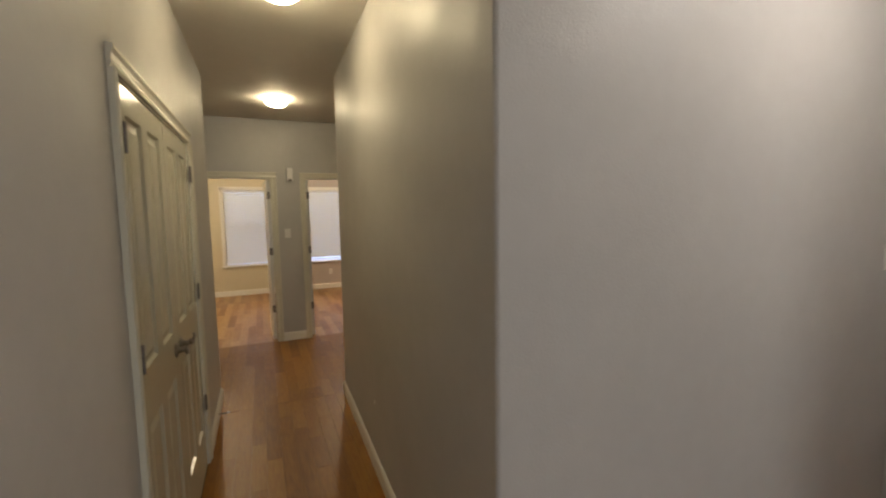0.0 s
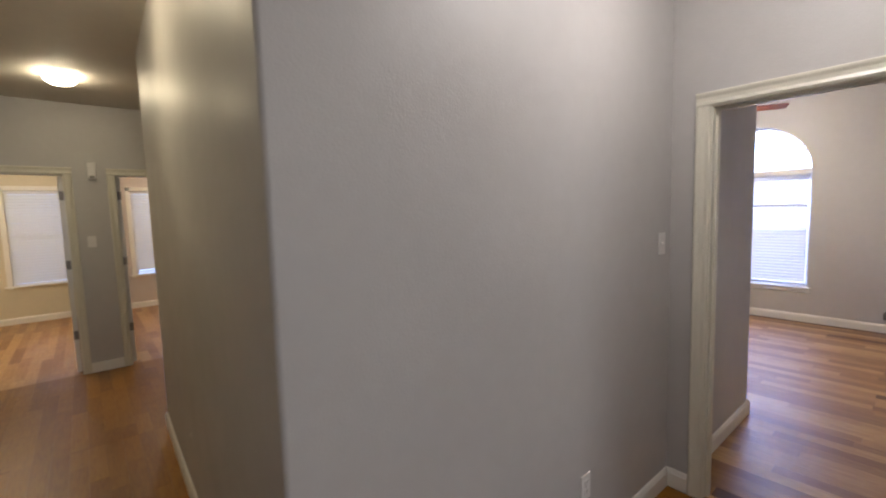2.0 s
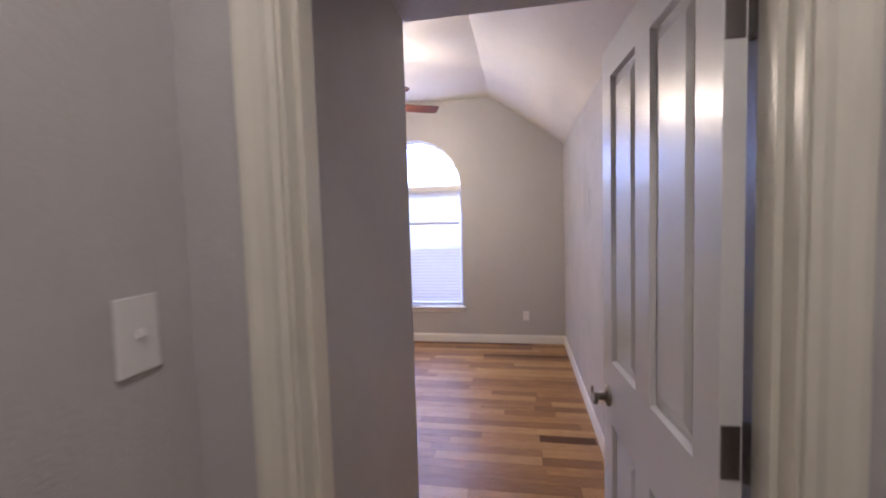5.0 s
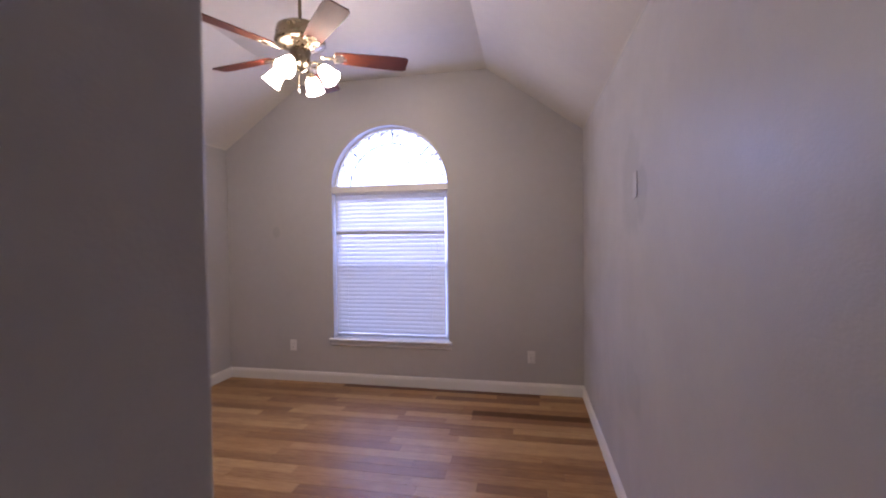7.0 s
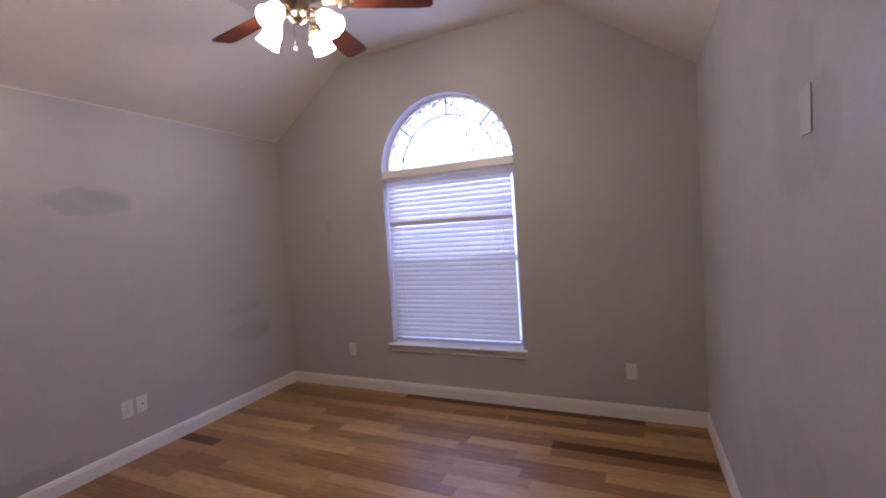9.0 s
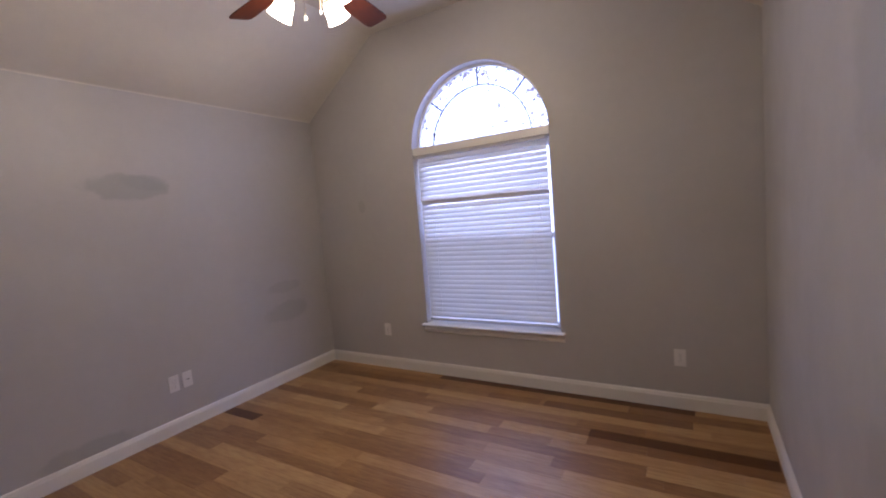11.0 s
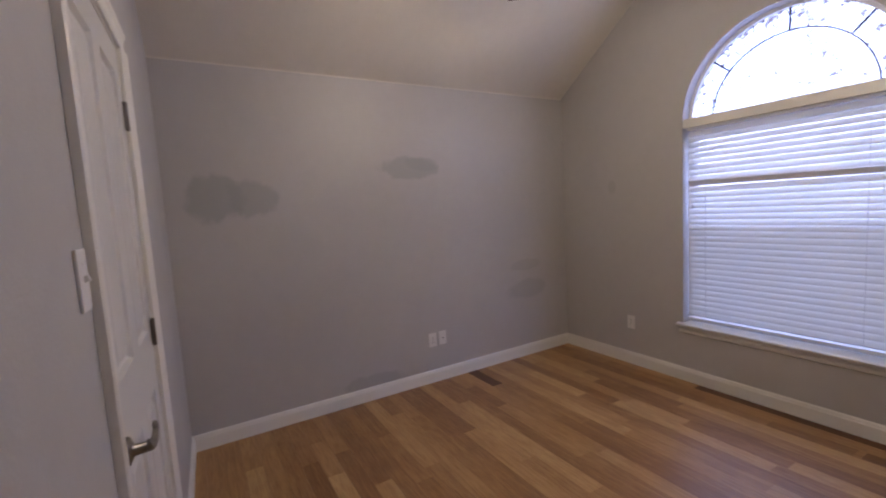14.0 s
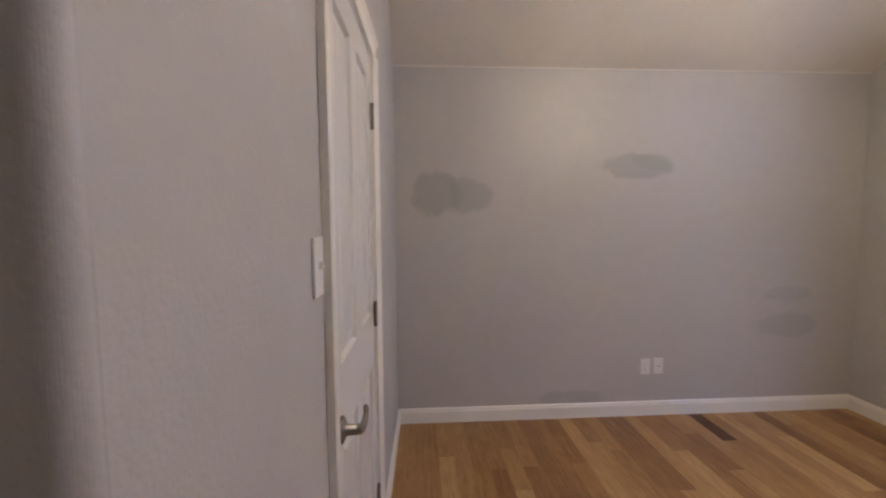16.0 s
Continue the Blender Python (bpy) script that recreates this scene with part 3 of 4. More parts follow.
# bedroom door, standing open against the passage wall
j = casing("casing_bedroom_door", DX1 - DX0, DOOR_H, pose(DX1, YD, 0, 0, 0, 180), M_CASING, jamb=YR - YD)
stops(j, DX1 - DX0, DOOR_H, -0.068, M_CASING)
door = thing("door_1", "white four panel bedroom door standing open", "door", pose(DX1 - 0.012, YR + 0.004, 0, 0, 0, 180 - OPEN), kind="structure")
DW = DX1 - DX0 - 0.008
panel_door(door, DW, DOOR_H - 0.004, M_DOOR)
lever(door, pose(DW - 0.06, 0.0353, 0.955), -1)
lever(door, pose(DW - 0.06, -0.0003, 0.955) @ pose(0, 0, 0, 0, 0, 180), 1)
for z in HINGE_Z:
    part("hinge", boxes_bm([((-0.0025, 0.004, z - 0.045), (0.0, 0.033, z + 0.045)), ((-0.014, -0.0035, z - 0.045), (-0.001, -0.0005, z + 0.045))], 0.0), M_HINGE, door, "dull steel butt hinge")
    part("hinge_pin", tube_bm([(-0.001, -0.006, z - 0.05), (-0.001, -0.006, z + 0.05)], 0.0065, 8), M_HINGE, door)


part("edge_plate", box_bm((-0.0022, 0.006, 1.955), (0.0, 0.029, 2.030), 0.0008), M_EDGE, door, "brownish grey plate let into the door edge")

# closet door on the skewed closet wall
CLM = Matrix.Translation((CLX0, south_y(CLX0), 0)) @ pose(0, 0, 0, 0, 0, math.degrees(math.atan2(south_y(CLX1) - south_y(CLX0), CLX1 - CLX0)))
casing("casing_closet_door", CLX1 - CLX0, DOOR_H, CLM, M_TRIM, label="white painted moulded closet door casing")
closet = thing("door_2", "white four panel closet door, closed", "door", CLM @ pose(0.003, -0.037, 0), kind="structure")
panel_door(closet, CLX1 - CLX0 - 0.006, DOOR_H - 0.004, M_DOOR)
lever(closet, pose(CLX1 - CLX0 - 0.066, 0.0353, 0.925), -1)
for z in (1.815, 1.055, 0.30):
    part("hinge", hinge_bm(0.020), M_HINGE, closet, "dull steel butt hinge", at=pose(0.013, 0.0385, z))

# double closet door of the hallway
hw = HX1 - HX0
HM = pose(HX0, YS, 0)
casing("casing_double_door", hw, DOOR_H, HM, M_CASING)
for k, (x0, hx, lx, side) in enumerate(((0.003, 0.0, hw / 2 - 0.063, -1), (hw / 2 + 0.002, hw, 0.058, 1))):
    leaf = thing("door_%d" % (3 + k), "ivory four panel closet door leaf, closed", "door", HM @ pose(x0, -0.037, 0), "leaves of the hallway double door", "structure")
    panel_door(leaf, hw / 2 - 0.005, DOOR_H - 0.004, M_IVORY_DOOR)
    lever(leaf, pose(lx, 0.0353, 0.985), side)
    for z in (1.86, 1.14, 0.42):
        part("hinge", hinge_bm(0.020), M_HINGE, leaf, "dull steel butt hinge", at=pose(hx - x0 - 0.012 * side, 0.046, z))

# doorways of the far rooms, their doors swung in out of the way
for k, (y0, y1, hy, sw) in enumerate(((AY0, AY1, AY1, 1), (BY0, BY1, BY0, -1))):
    c = casing("casing_far_door", y1 - y0, END_H, pose(END_X, y1, 0, 0, 0, -90), M_CASING)
    ang = 182 if sw == 1 else 178
    leaf = thing("door_%d" % (5 + k), "white four panel door standing open inside the far room", "door", pose(END_X - 0.108, hy - sw * 0.006, 0, 0, 0, ang), kind="structure")
    panel_door(leaf, y1 - y0 - 0.008, END_H - 0.004, M_DOOR, 0.035 if sw == 1 else -0.035)
    for z in HINGE_Z:
        part("hinge", box_bm((-0.002, 0.0, z - 0.045), (0.004, sw * 0.036, z + 0.045)), M_HINGE, leaf, "dull steel butt hinge", at=pose(-0.003, 0, 0))
        part("hinge_leaf", box_bm((0.0, -0.0025, z - 0.045), (0.034, -0.0005, z + 0.045)), M_HINGE, leaf, at=pose(-0.036 - 0.0, 0, 0))

# ---- arched window of the bedroom ----
win = thing("window_1", "white arched window with leaded glass above", "window", pose(CX, 0, DZ), kind="structure")
part("window_sill", prism_bm([(0.09, 0), (-0.035, 0), (-0.047, 0.006), (-0.05, 0.013), (-0.046, 0.021), (-0.035, 0.024), (0.09, 0.024)], lambda u, v, w: (-CR - 0.032 + w, u, ZS - 0.016 + v * 0.85), 2 * CR + 0.064), M_TRIM, win, "white moulded stool")
part("apron", prism_bm([(-0.001, 0), (-0.010, 0.003), (-0.017, 0.014), (-0.017, 0.035), (-0.011, 0.045), (-0.014, 0.060), (-0.014, 0.066), (-0.001, 0.066)], lambda u, v, w: (-CR - 0.024 + w, u, ZS - 0.074 + v * 0.85), 2 * CR + 0.048), M_TRIM, win)
part("mullion", box_bm((-CR + 0.001, 0.004, 1.946), (CR - 0.001, 0.12, 2.013), 0.004), M_TRIM, win, "flat painted bar between arch and blind")


def arc_bm(r0, r1, y0, y1, z, n=40):
    bm = bmesh.new()
    rows = []
    for i in range(n + 1):
        a = math.pi * i / n
        c, s = math.cos(a), math.sin(a)
        rows.append([bm.verts.new((r * c, y, z + r * s)) for r, y in ((r0, y0), (r1, y0), (r1, y1), (r0, y1))])
    for p, q in zip(rows, rows[1:]):
        for k in range(4):
            bm.faces.new((p[k], p[(k + 1) % 4], q[(k + 1) % 4], q[k]))
    bm.faces.new(rows[0])
    bm.faces.new(rows[-1][::-1])
    bmesh.ops.recalc_face_normals(bm, faces=bm.faces)
    return bm


AZ = 2.013
part("arch_frame", arc_bm(CR - 0.022, CR - 0.001, 0.085, 0.14, AZ - 0.015), M_VINYL, win)
gl = bmesh.new()
c0 = gl.verts.new((0, 0.11, AZ - 0.014))
rim = [gl.verts.new(((CR - 0.018) * math.cos(math.pi * i / 40), 0.11, AZ - 0.014 + (CR - 0.018) * math.sin(math.pi * i / 40))) for i in range(41)]
for p, q in zip(rim, rim[1:]):
    gl.faces.new((c0, p, q))
ex = bmesh.ops.extrude_face_region(gl, geom=list(gl.faces))
for v in ex["geom"]:
    if isinstance(v, bmesh.types.BMVert):
        v.co.y += 0.006
bmesh.ops.recalc_face_normals(gl, faces=gl.faces)
pane = part("pane", gl, M_OBSCURE, win, "hammered leaded glass fanlight")
pane.visible_shadow = False
part("came_arc", arc_bm(0.430, 0.439, 0.100, 0.1095, AZ - 0.014), M_LEAD, win, "dark lead came")
for deg in (88, 45, 138):
    a = radians(deg)
    part("came", tube_bm([(0.44 * math.cos(a), 0.107, AZ - 0.014 + 0.44 * math.sin(a)), (0.572 * math.cos(a), 0.107, AZ - 0.014 + 0.572 * math.sin(a))], 0.0075, 6), M_LEAD, win)
for a, b in (((-CR + 0.001, 0.10, ZS), (-CR + 0.04, 0.145, 1.946)), ((CR - 0.04, 0.10, ZS), (CR - 0.001, 0.145, 1.946)), ((-CR + 0.04, 0.10, ZS), (CR - 0.04, 0.145, ZS + 0.05)), ((-CR + 0.04, 0.10, 1.19), (CR - 0.04, 0.14, 1.235)), ((-CR + 0.04, 0.10, 1.885), (CR - 0.04, 0.145, 1.946))):
    part("window_frame", box_bm(a, b, 0.003), M_VINYL, win)
for z0, z1 in ((ZS + 0.05, 1.19), (1.235, 1.885)):
    p = part("pane", box_bm((-CR + 0.04, 0.118, z0), (CR - 0.04, 0.122, z1)), M_GLASS, win)
    p.visible_shadow = False


part("insect_screen", box_bm((-CR + 0.04, 0.147, ZS + 0.03), (CR - 0.04, 0.148, 1.21)), M_SCREEN, win, "grey insect screen over the lower sash")


def slat_bm(length, width=0.045):
    """A slightly crowned slat along x, pivoting about its middle."""
    n = 6
    prof = [(width * (i / n - 0.5), 0.0022 * (1 - (2 * i / n - 1) ** 2)) for i in range(n + 1)]
    out = prof + [(u, v - 0.0028) for u, v in prof[::-1]]
    return prism_bm(out, lambda u, v, w: (w - length / 2, u, v), length)


def blind(name, at, width, z_top, z_bot, pitch, tilt, label, odd=None, head=0.045, low=0.030):
    """A horizontal blind: head rail, slats, ladder cords, bottom rail, wand."""
    ob = thing(name, label, "blind", at)
    part("head_rail", box_bm((-width / 2, -0.028, z_top - head), (width / 2, 0.028, z_top), 0.003), M_VINYL, ob)
    mesh = mesh_of("slat", slat_bm(width), M_SLAT)
    thick = mesh_of("slat", slat_bm(width), M_VINYL)
    z = z_top - head - pitch * 0.6
    while z > z_bot + low:
        s = new("slat", mesh)
        s.parent = ob
        t = tilt + random.uniform(-1.2, 1.2)
        if odd is not None and abs(z - odd) < pitch / 2:
            t, s.data = 125, thick
        s.matrix_basis = pose(0, random.uniform(-0.001, 0.001), z, t, random.uniform(-0.12, 0.12), 0)
        z -= pitch
    part("bottom_rail", box_bm((-width / 2, -0.02, z_bot), (width / 2, 0.02, z_bot + 0.018), 0.003), M_VINYL, ob)
    for x in (-width * 0.38, width * 0.38):
        part("ladder_cord", tube_bm([(x, -0.031, z_top - 0.04), (x, -0.031, z_bot + 0.01)], 0.0011, 5), M_VINYL, ob)
    return ob


b1 = blind("window_blind", pose(CX - 0.009, 0.052, DZ), 2 * CR - 0.052, 1.944, ZS + 0.030, 0.0405, 59.5, "white faux wood horizontal blind, closed over the lower window", 1.553, 0.014, 0.052)
part("tilt_cord", tube_bm([(0.49, -0.036, 1.88), (0.492, -0.036, 1.45)], 0.0012, 5), M_VINYL, b1)
part("tilt_cord", tube_bm([(0.505, -0.036, 1.88), (0.503, -0.036, 1.38)], 0.0012, 5), M_VINYL, b1)
for x, z in ((0.492, 1.43), (0.503, 1.36), (-0.52, 1.37)):
    part("cord_tassel", tube_bm([(x, -0.036, z + 0.022), (x, -0.036, z - 0.012)], [0.003, 0.006], 8), M_VINYL, b1)
part("lift_cord", tube_bm([(-0.52, -0.036, 1.88), (-0.52, -0.036, 1.38)], 0.0012, 5), M_VINYL, b1)

# windows of the far rooms
for y, lab in ((-7.53, "cream room"), (-5.96, "rose room")):
    wm = pose(FX, y, 0, 0, 0, -90) @ pose(0, 0, 0, 0, 0, 180)
    wn2 = thing("window_2" if y < -7 else "window_3", "white window behind a closed blind in the " + lab, "window", wm, kind="structure")
    for a, b in (((-0.50, -0.016, 0.55), (-0.435, 0, 2.14)), ((0.435, -0.016, 0.55), (0.50, 0, 2.14)), ((-0.50, -0.016, 2.08), (0.50, 0.0, 2.15))):
        part("casing_strip", box_bm(a, b, 0.003), M_TRIM, wn2)
    part("window_sill", box_bm((-0.53, -0.045, 0.575), (0.53, 0.0, 0.60), 0.004), M_TRIM, wn2)
    part("window_frame", boxes_bm([((-0.434, 0.07, 0.60), (-0.39, 0.11, 2.08)), ((0.39, 0.07, 0.60), (0.434, 0.11, 2.08)), ((-0.39, 0.07, 1.32), (0.39, 0.11, 1.37))], 0.003), M_VINYL, wn2)
    p = part("pane", box_bm((-0.39, 0.088, 0.60), (0.39, 0.092, 2.08)), M_GLASS, wn2)
    p.visible_shadow = False
    blind("window_blind", wm @ pose(0, 0.035, 0), 0.86, 2.075, 0.63 if y > -7 else 0.605, 0.045, 71, "white horizontal blind, closed, in the " + lab)

# ---- ceiling fan ----
FM = pose(-1.835, -1.60, DZ)
fan = thing("ceiling_fan", "brass ceiling fan with cherry blades and four lit glass shades", "ceiling fan", FM)
part("canopy", lathe_bm([(0, 3.049), (0.066, 3.049), (0.066, 3.038), (0.055, 3.0), (0.030, 2.978), (0.014, 2.972)]), M_BRASS, fan, smooth=True)
part("downrod", tube_bm([(0, 0, 2.98), (0, 0, 2.78)], 0.011, 12), M_BRASS, fan, smooth=True)
part("motor", lathe_bm([(0.013, 2.815), (0.030, 2.810), (0.045, 2.785), (0.105, 2.775), (0.137, 2.755), (0.143, 2.725), (0.137, 2.695), (0.150, 2.685), (0.150, 2.668), (0.120, 2.655), (0.085, 2.638), (0.06, 2.632), (0, 2.632)], 40), M_BRASS, fan, "antique brass motor housing", True)
part("switch_cup", lathe_bm([(0.058, 2.634), (0.062, 2.610), (0.056, 2.580), (0.060, 2.560), (0.052, 2.530), (0.030, 2.510), (0.012, 2.500), (0, 2.498)], 28), M_BRASS, fan, smooth=True)


def blade_bm():
    bm = bmesh.new()
    out = []
    for x, hw_ in ((0.20, 0.046), (0.24, 0.053), (0.40, 0.062), (0.58, 0.069), (0.635, 0.066), (0.655, 0.052)):
        out.append((x, hw_))
    loop = [(x, w) for x, w in out] + [(x, -w) for x, w in out[::-1]]
    lo = [bm.verts.new((x, y, -0.003)) for x, y in loop]
    hi = [bm.verts.new((x, y, 0.003)) for x, y in loop]
    bm.faces.new(lo[::-1])
    bm.faces.new(hi)
    for i in range(len(loop)):
        k = (i + 1) % len(loop)
        bm.faces.new((lo[i], lo[k], hi[k], hi[i]))
    bmesh.ops.recalc_face_normals(bm, faces=bm.faces)
    return bm


def arm_bm():
    bm = boxes_bm([((0.12, -0.014, -0.012), (0.20, 0.014, -0.006)), ((0.195, -0.042, -0.010), (0.255, 0.042, -0.004)), ((0.255, -0.012, -0.010), (0.275, 0.012, -0.004))], 0.003)
    return bm


for k in range(5):
    a = 27 + 72 * k
    bl = part("blade", blade_bm(), M_BLADE, fan, "reddish cherry wood blade", at=pose(0, 0, 2.606, 0, 0, a) @ pose(0, 0, 0, -13, 0, 0))
    part("blade_iron", arm_bm(), M_BRASS_PALE, bl, "ornate pale brass blade arm")
for k in range(4):
    a = radians(3 + 90 * k)
    c, s = math.cos(a), math.sin(a)
    arm = part("light_arm", tube_bm([(0.05 * c, 0.05 * s, 2.545), (0.085 * c, 0.085 * s, 2.552), (0.115 * c, 0.115 * s, 2.540), (0.128 * c, 0.128 * s, 2.515)], 0.008, 8), M_BRASS, fan, smooth=True)
    tilt = pose(0.125 * c, 0.125 * s, 2.525) @ pose(0, 0, 0, 0, 0, math.degrees(a)) @ pose(0, 0, 0, 0, -42, 0)
    part("shade_holder", lathe_bm([(0, 0.012), (0.020, 0.010), (0.028, 0.0), (0.027, -0.016), (0, -0.016)], 18), M_BRASS, arm, smooth=True, at=tilt)
    part("shade", lathe_bm([(0.021, -0.010), (0.031, -0.018), (0.041, -0.040), (0.045, -0.066), (0.050, -0.092), (0.058, -0.111), (0.055, -0.111), (0.046, -0.092), (0.040, -0.066), (0.0, -0.062)], 24), M_SHADE, arm, "lit white frosted glass bell shade", True, at=tilt)
for x, y, z in ((0.012, -0.045, 2.375), (0.035, 0.03, 2.42)):
    ch = part("pull_chain", tube_bm([(x, y, 2.53), (x, y, z)], 0.0014, 5), M_BRASS, fan)
    part("chain_knob", lathe_bm([(0, 0.012), (0.004, 0.010), (0.008, 0.0), (0.006, -0.010), (0, -0.012)], 10), M_PLATE, ch, "small white pull knob", True, at=pose(x, y, z - 0.01))


# ---- ceiling dome lights ----
def dome(at, material):
    ob = thing("ceiling_light", "round flush ceiling light with a lit frosted glass dome", "ceiling light", at, "dome lights")
    part("base_plate", lathe_bm([(0, 0), (0.088, 0), (0.090, -0.006), (0.088, -0.018), (0.078, -0.020), (0, -0.020)], 32), M_TRIM, ob, smooth=True)
    part("dome", lathe_bm([(0.101, -0.016), (0.106, -0.024), (0.103, -0.040), (0.090, -0.058), (0.064, -0.074), (0.03, -0.083), (0, -0.085)], 36), material, ob, "lit frosted glass", True)
    return ob


d1 = dome(pose(-4.74, -7.11, HALL_H), M_DOME)
copy_thing(d1, pose(-2.46, -7.17, HALL_H))
# unseen foyer lamp, assumed and added to brighten the walls by the bedroom door
d3 = dome(pose(-0.42, -5.50, HALL_H), M_FOYER_FILL)
# unseen domes added in both far rooms to light them through their doorways
d2 = dome(pose(-7.6, -8.0, HALL_H), M_ROOM_FILL)
copy_thing(d2, pose(-7.6, -5.8, HALL_H))


# ---- plates ----
def plate_bm(w, h):
    return box_bm((-w / 2, 0, -h / 2), (w / 2, 0.006, h / 2), 0.0025)


def outlet(at, label, w=0.070, h=0.114):
    ob = thing("wall_outlet", label, "outlet", at, "wall outlets")
    part("cover_plate", plate_bm(w, h), M_PLATE, ob)
    for z in (-0.0195, 0.0195):
        f = part("receptacle", box_bm((-0.0165, 0.005, z - 0.014), (0.0165, 0.0085, z + 0.014), 0.003), M_PLATE, ob)
        part("slots", boxes_bm([((-0.0075, 0.0080, z - 0.001), (-0.0055, 0.0088, z + 0.008)), ((0.0055, 0.0080, z - 0.001), (0.0075, 0.0088, z + 0.008)), ((-0.002, 0.0080, z - 0.010), (0.002, 0.0088, z - 0.006))]), M_DARK, f)
    part("screw", tube_bm([(0, 0.005, 0), (0, 0.0072, 0)], 0.003, 8), M_HINGE, ob)
    return ob


def cable_plate(at, label):
    ob = thing("cable_plate", label, "wall plate", at)
    part("cover_plate", plate_bm(0.070, 0.114), M_PLATE, ob)
    part("jack", tube_bm([(0, 0.005, 0), (0, 0.014, 0)], 0.005, 8), M_HINGE, ob)
    return ob


def switch(at, label, w=0.070):
    ob = thing("light_switch", label, "switch", at)
    part("cover_plate", plate_bm(w, 0.114), M_PLATE, ob)
    part("toggle", box_bm((-0.005, 0.004, -0.007), (0.005, 0.014, 0.005), 0.0015), M_PLATE, ob, at=pose(0, 0, 0, 20))
    for z in (-0.03, 0.03):
        part("screw", tube_bm([(0, 0.005, z), (0, 0.0066, z)], 0.003, 8), M_PLATE, ob)
    return ob


o1 = outlet(pose(-2.873, -0.0005, 0.365, 0, 0, 180), "white wall outlet on the grey window wall")
copy_thing(o1, pose(-0.465, -0.0005, 0.340, 0, 0, 180))
o3 = copy_thing(o1, pose(WX + 0.0005, -1.56, 0.357, 0, 0, -90))
cable_plate(pose(WX + 0.0005, -1.466, 0.360, 0, 0, -90), "white cable plate beside a wall outlet")
copy_thing(o1, pose(XA + 0.0005, -5.49, 0.365, 0, 0, -90))
copy_thing(o1, pose(FX + 0.0005, -5.98, 0.36, 0, 0, -90))
switch(pose(XA + 0.0005, -4.765, 1.374, 0, 0, -90), "white toggle light switch beside the bedroom door")
switch(pose(-1.562, south_y(-1.562) + 0.0005, 1.345, 0, 0, math.degrees(math.atan2(-0.0255, 1))), "white toggle light switch beside the closet door", 0.064)
switch(pose(END_X + 0.0005, -7.007, 1.366, 0, 0, -90), "white light switch between two doorways")
wp = thing("blank_wall_plate", "pale grey blank plate on the stained wall", "wall plate", pose(-0.0005, -1.885, 1.677, 0, 0, 90))
part("cover_plate", box_bm((-0.036, 0, -0.06), (0.036, 0.0035, 0.06), 0.0015), M_PLATE_GREY, wp)
chime = thing("smoke_alarm", "small white alarm box high between two doorways", "alarm", pose(END_X + 0.0005, -6.954, 2.086, 0, 0, -90))
part("housing", box_bm((-0.036, 0, -0.085), (0.036, 0.045, 0.085), 0.010), M_PLATE, chime)
part("grille", box_bm((-0.022, 0.043, -0.080), (0.022, 0.050, -0.050), 0.003), M_HINGE, chime, "grey lower grille")
ds = thing("spring_door_stop", "small spring door stop on the hallway baseboard", "door stop", pose(-3.75, YS + 0.0155, 0.06))
part("spring", tube_bm([(0, 0, 0), (0, 0.06, 0.002)], 0.005, 8), M_HINGE, ds)
part("rubber_tip", tube_bm([(0, 0.058, 0.002), (0, 0.075, 0.002)], 0.008, 8), M_PLATE, ds)
wd = thing("wall_anchor", "tiny white plug low on the hallway wall", "plug", pose(-2.635, YN + 0.0256 * 1.572 - 0.0005, 0.433, 90, 0, -1.5))
part("cap", lathe_bm([(0, 0.006), (0.007, 0.004), (0.009, 0), (0, 0)], 12), M_PLATE, wd, smooth=True)

# ---- outside ----
slab("ground", (-60, -60, -0.62), (60, 60, -0.5), M_GROUND, "mown lawn round the house")
slab("foundation", (FX - 0.2, -9.8, -0.5), (4.2, 0.16, -0.02), M_SUB, "concrete slab under the house")

# ---- floor planks, last ----
floor = slab("floor", (FX - 0.12, -9.7, -0.02), (4.1, 0.14, -0.0125), M_SUB, "wood strip floor of mixed brown tones")
PW = 0.0955
pl = bmesh.new()
box_bm((-0.5, -PW / 2 + 0.0002, -0.0122), (0.5, PW / 2 - 0.0002, 0.0), 0, pl)
top_edges = [e for e in pl.edges if all(v.co.z > -0.001 for v in e.verts)]
bmesh.ops.bevel(pl, geom=top_edges, offset=0.0006, segments=1, affect="EDGES")
plank_mesh = mesh_of("plank", pl, M_WOOD)
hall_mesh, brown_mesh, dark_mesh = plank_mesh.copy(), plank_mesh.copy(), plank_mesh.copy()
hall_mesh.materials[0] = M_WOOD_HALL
brown_mesh.materials[0] = M_WOOD_BROWN
dark_mesh.materials[0] = M_WOOD_DARK
rng = random.Random(11)
far_boxes, far_hall = [], []
# special boards: row index from the window wall, then x from, x to and how dark (2: darkest)
SPECIAL = {0: [(-2.29, -0.39, 2)], 2: [(-1.32, -0.40, 1)], 5: [(-0.95, -0.02, 2)], 6: [(-0.62, -0.02, 1)], 12: [(-3.607, -3.23, 2)],
           DK1: [(-0.405, -0.03, 2)], 17: [(-0.41, -0.03, 1)], 19: [(-0.43, -0.03, 1)], 27: [(-0.40, -0.03, 1)], 35: [(-1.0, -0.42, 1)], 37: [(-0.80, -0.10, 1)],
           42: [(-0.70, -0.05, 1)], 44: [(-1.0, -0.40, 1)], 47: [(-0.86, -0.15, 2)]}


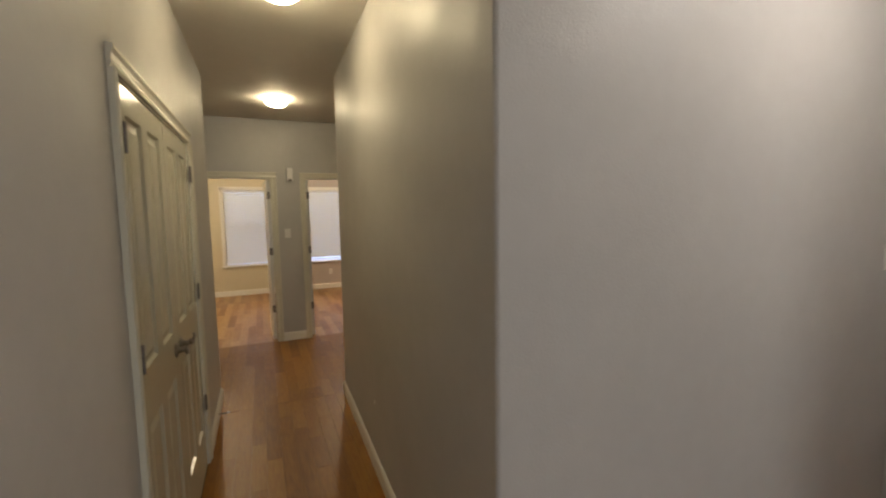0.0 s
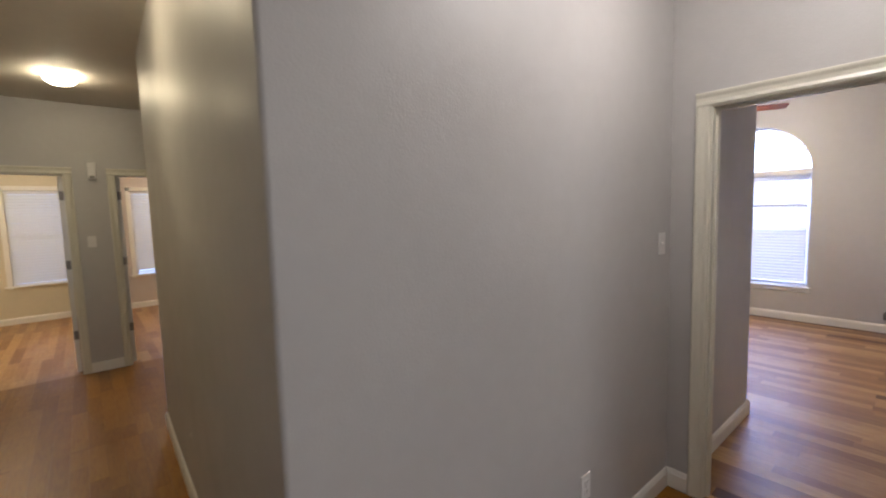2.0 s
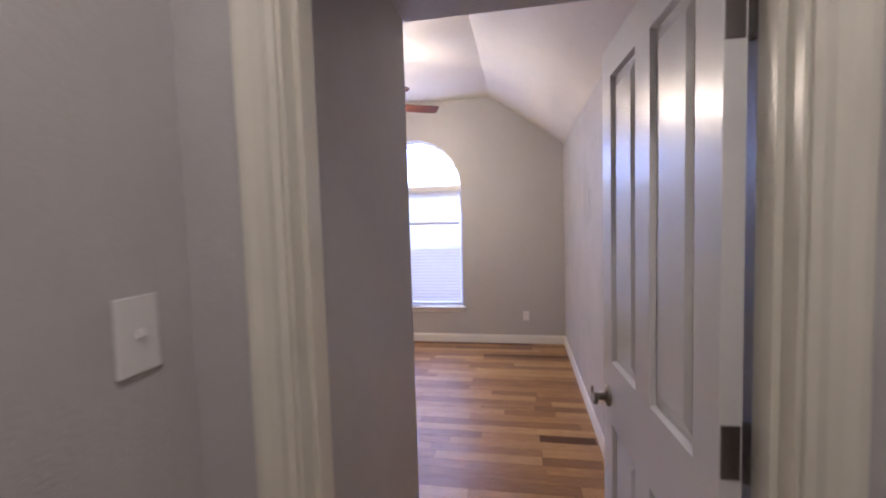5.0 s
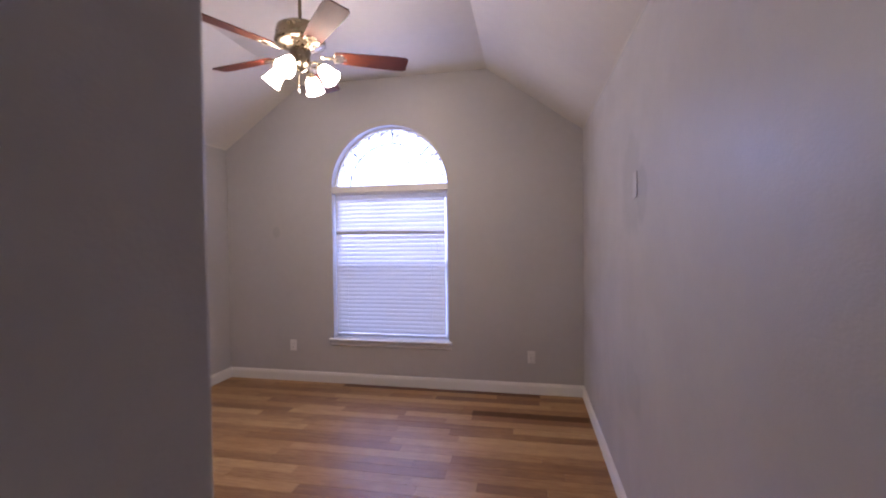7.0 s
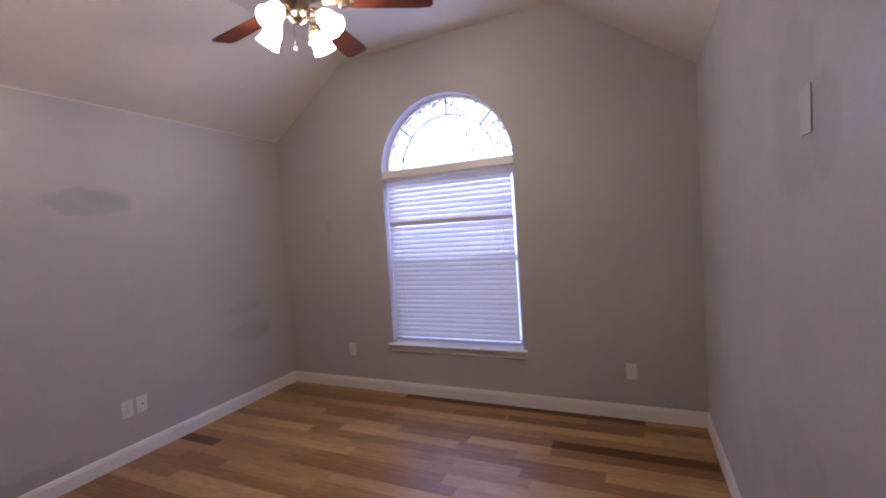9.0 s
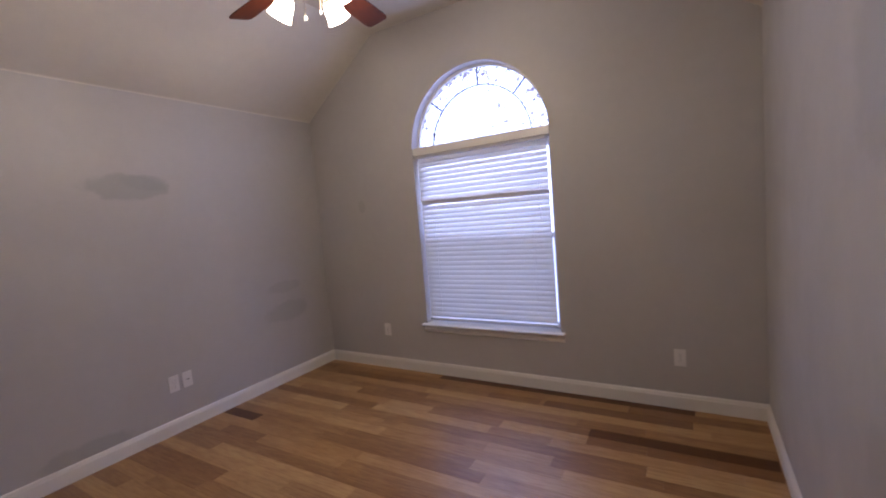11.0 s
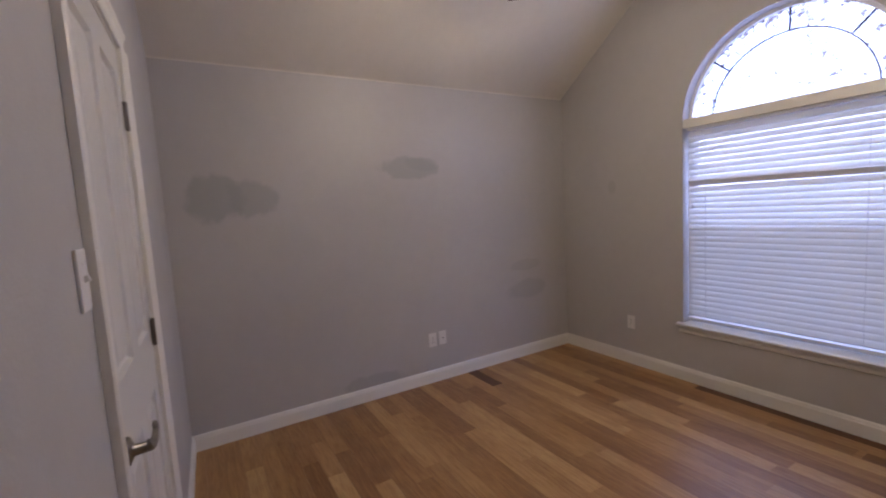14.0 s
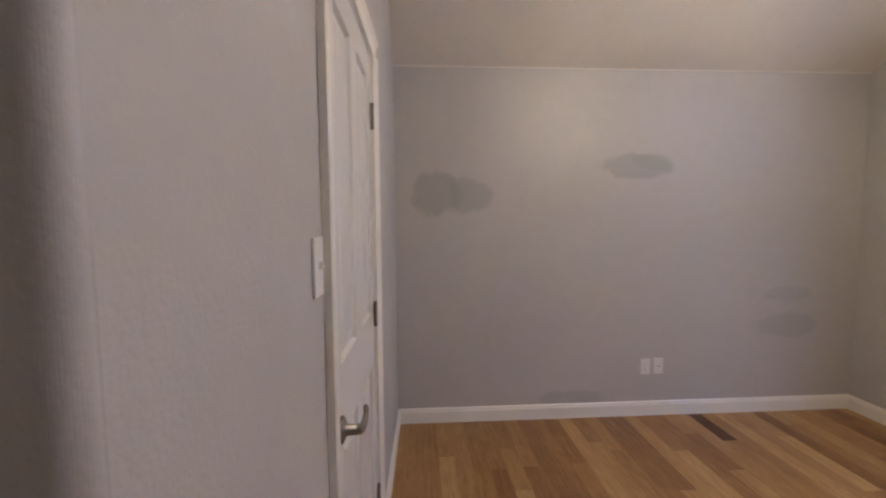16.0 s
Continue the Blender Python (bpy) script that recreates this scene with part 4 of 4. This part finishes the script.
def rows_of(x0, x1, y_hi, y_lo, mesh, far=None):
    """Fills a stretch of floor with staggered planks in rows along x, as objects on one mesh or as boxes for a joined mesh."""
    r0, r1 = int(math.floor(-y_hi / PW)), int(math.ceil(-y_lo / PW))
    for r in range(r0, r1):
        ya, yb = -r * PW, -(r + 1) * PW
        ya, yb = min(ya, y_hi), max(yb, y_lo)
        if ya - yb < 0.004:
            continue
        spans, x = [], x0 - rng.uniform(0.0, 0.6)
        while x < x1:
            n = x + rng.choice((0.4, 0.55, 0.75, 0.95, 1.15, 1.2))
            spans.append((max(x, x0), min(n, x1), 0))
            x = n
        for d0, d1, kind in SPECIAL.get(r, []) if mesh is plank_mesh else []:
            spans = [(a, min(b, d0), k) for a, b, k in spans if a < d0 - 0.002] + [(d0, d1, kind)] + [(max(a, d1), b, k) for a, b, k in spans if b > d1 + 0.002]
        for a, b, kind in spans:
            if b - a < 0.002:
                continue
            g = 0.0002
            if far is None:
                ob = new("plank", (mesh, brown_mesh, dark_mesh)[kind])
                ob.parent = floor
                ob.matrix_basis = Matrix.Translation(((a + b) / 2, (ya + yb) / 2, rng.uniform(-0.0003, 0.0))) @ Matrix.Diagonal((b - a - 2 * g, (ya - yb) / PW, 1, 1))
            else:
                far.append(((a + g, yb + g, -0.0122), (b - g, ya - g, rng.uniform(-0.0003, 0))))


rows_of(WX, 0.0, 0.0, -3.36, plank_mesh)
rows_of(XP, 0.0, -3.36, YD + 0.02, plank_mesh)
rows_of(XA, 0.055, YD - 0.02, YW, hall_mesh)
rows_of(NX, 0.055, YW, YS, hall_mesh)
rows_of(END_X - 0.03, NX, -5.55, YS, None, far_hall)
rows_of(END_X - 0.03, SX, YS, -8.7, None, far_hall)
rows_of(FX, END_X - 0.03, -4.3, -9.6, None, far_boxes)
rows_of(0.055, 4.0, -5.6, YS, None, far_hall)


def joined(name, boxes, material):
    verts, faces = [], []
    for (x0, y0, z0), (x1, y1, z1) in boxes:
        k = len(verts)
        verts += [(x0, y0, z0), (x1, y0, z0), (x1, y1, z0), (x0, y1, z0), (x0, y0, z1), (x1, y0, z1), (x1, y1, z1), (x0, y1, z1)]
        faces += [(k + 4, k + 5, k + 6, k + 7), (k, k + 1, k + 5, k + 4), (k + 1, k + 2, k + 6, k + 5), (k + 2, k + 3, k + 7, k + 6), (k + 3, k, k + 4, k + 7)]
    me = bpy.data.meshes.new(name)
    me.from_pydata(verts, [], faces)
    me.materials.append(material)
    ob = new(name, me)
    ob.parent = floor
    tagged(ob, kind="stuff")


joined("far_planks", far_boxes, M_WOOD_FAR)
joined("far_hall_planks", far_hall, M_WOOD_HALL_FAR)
# threshold between hall and bedroom floors, with the hall boards running up to it beside the doorway
structure("threshold", prism_bm([(-0.020, -0.012), (-0.020, 0.002), (-0.014, 0.006), (0.014, 0.006), (0.020, 0.002), (0.020, -0.012)], lambda u, v, w: (DX0 + 0.001 + w, YD + u, v), DX1 - DX0 - 0.002), M_WOOD_DARK, "dark wooden threshold strip in the bedroom doorway")
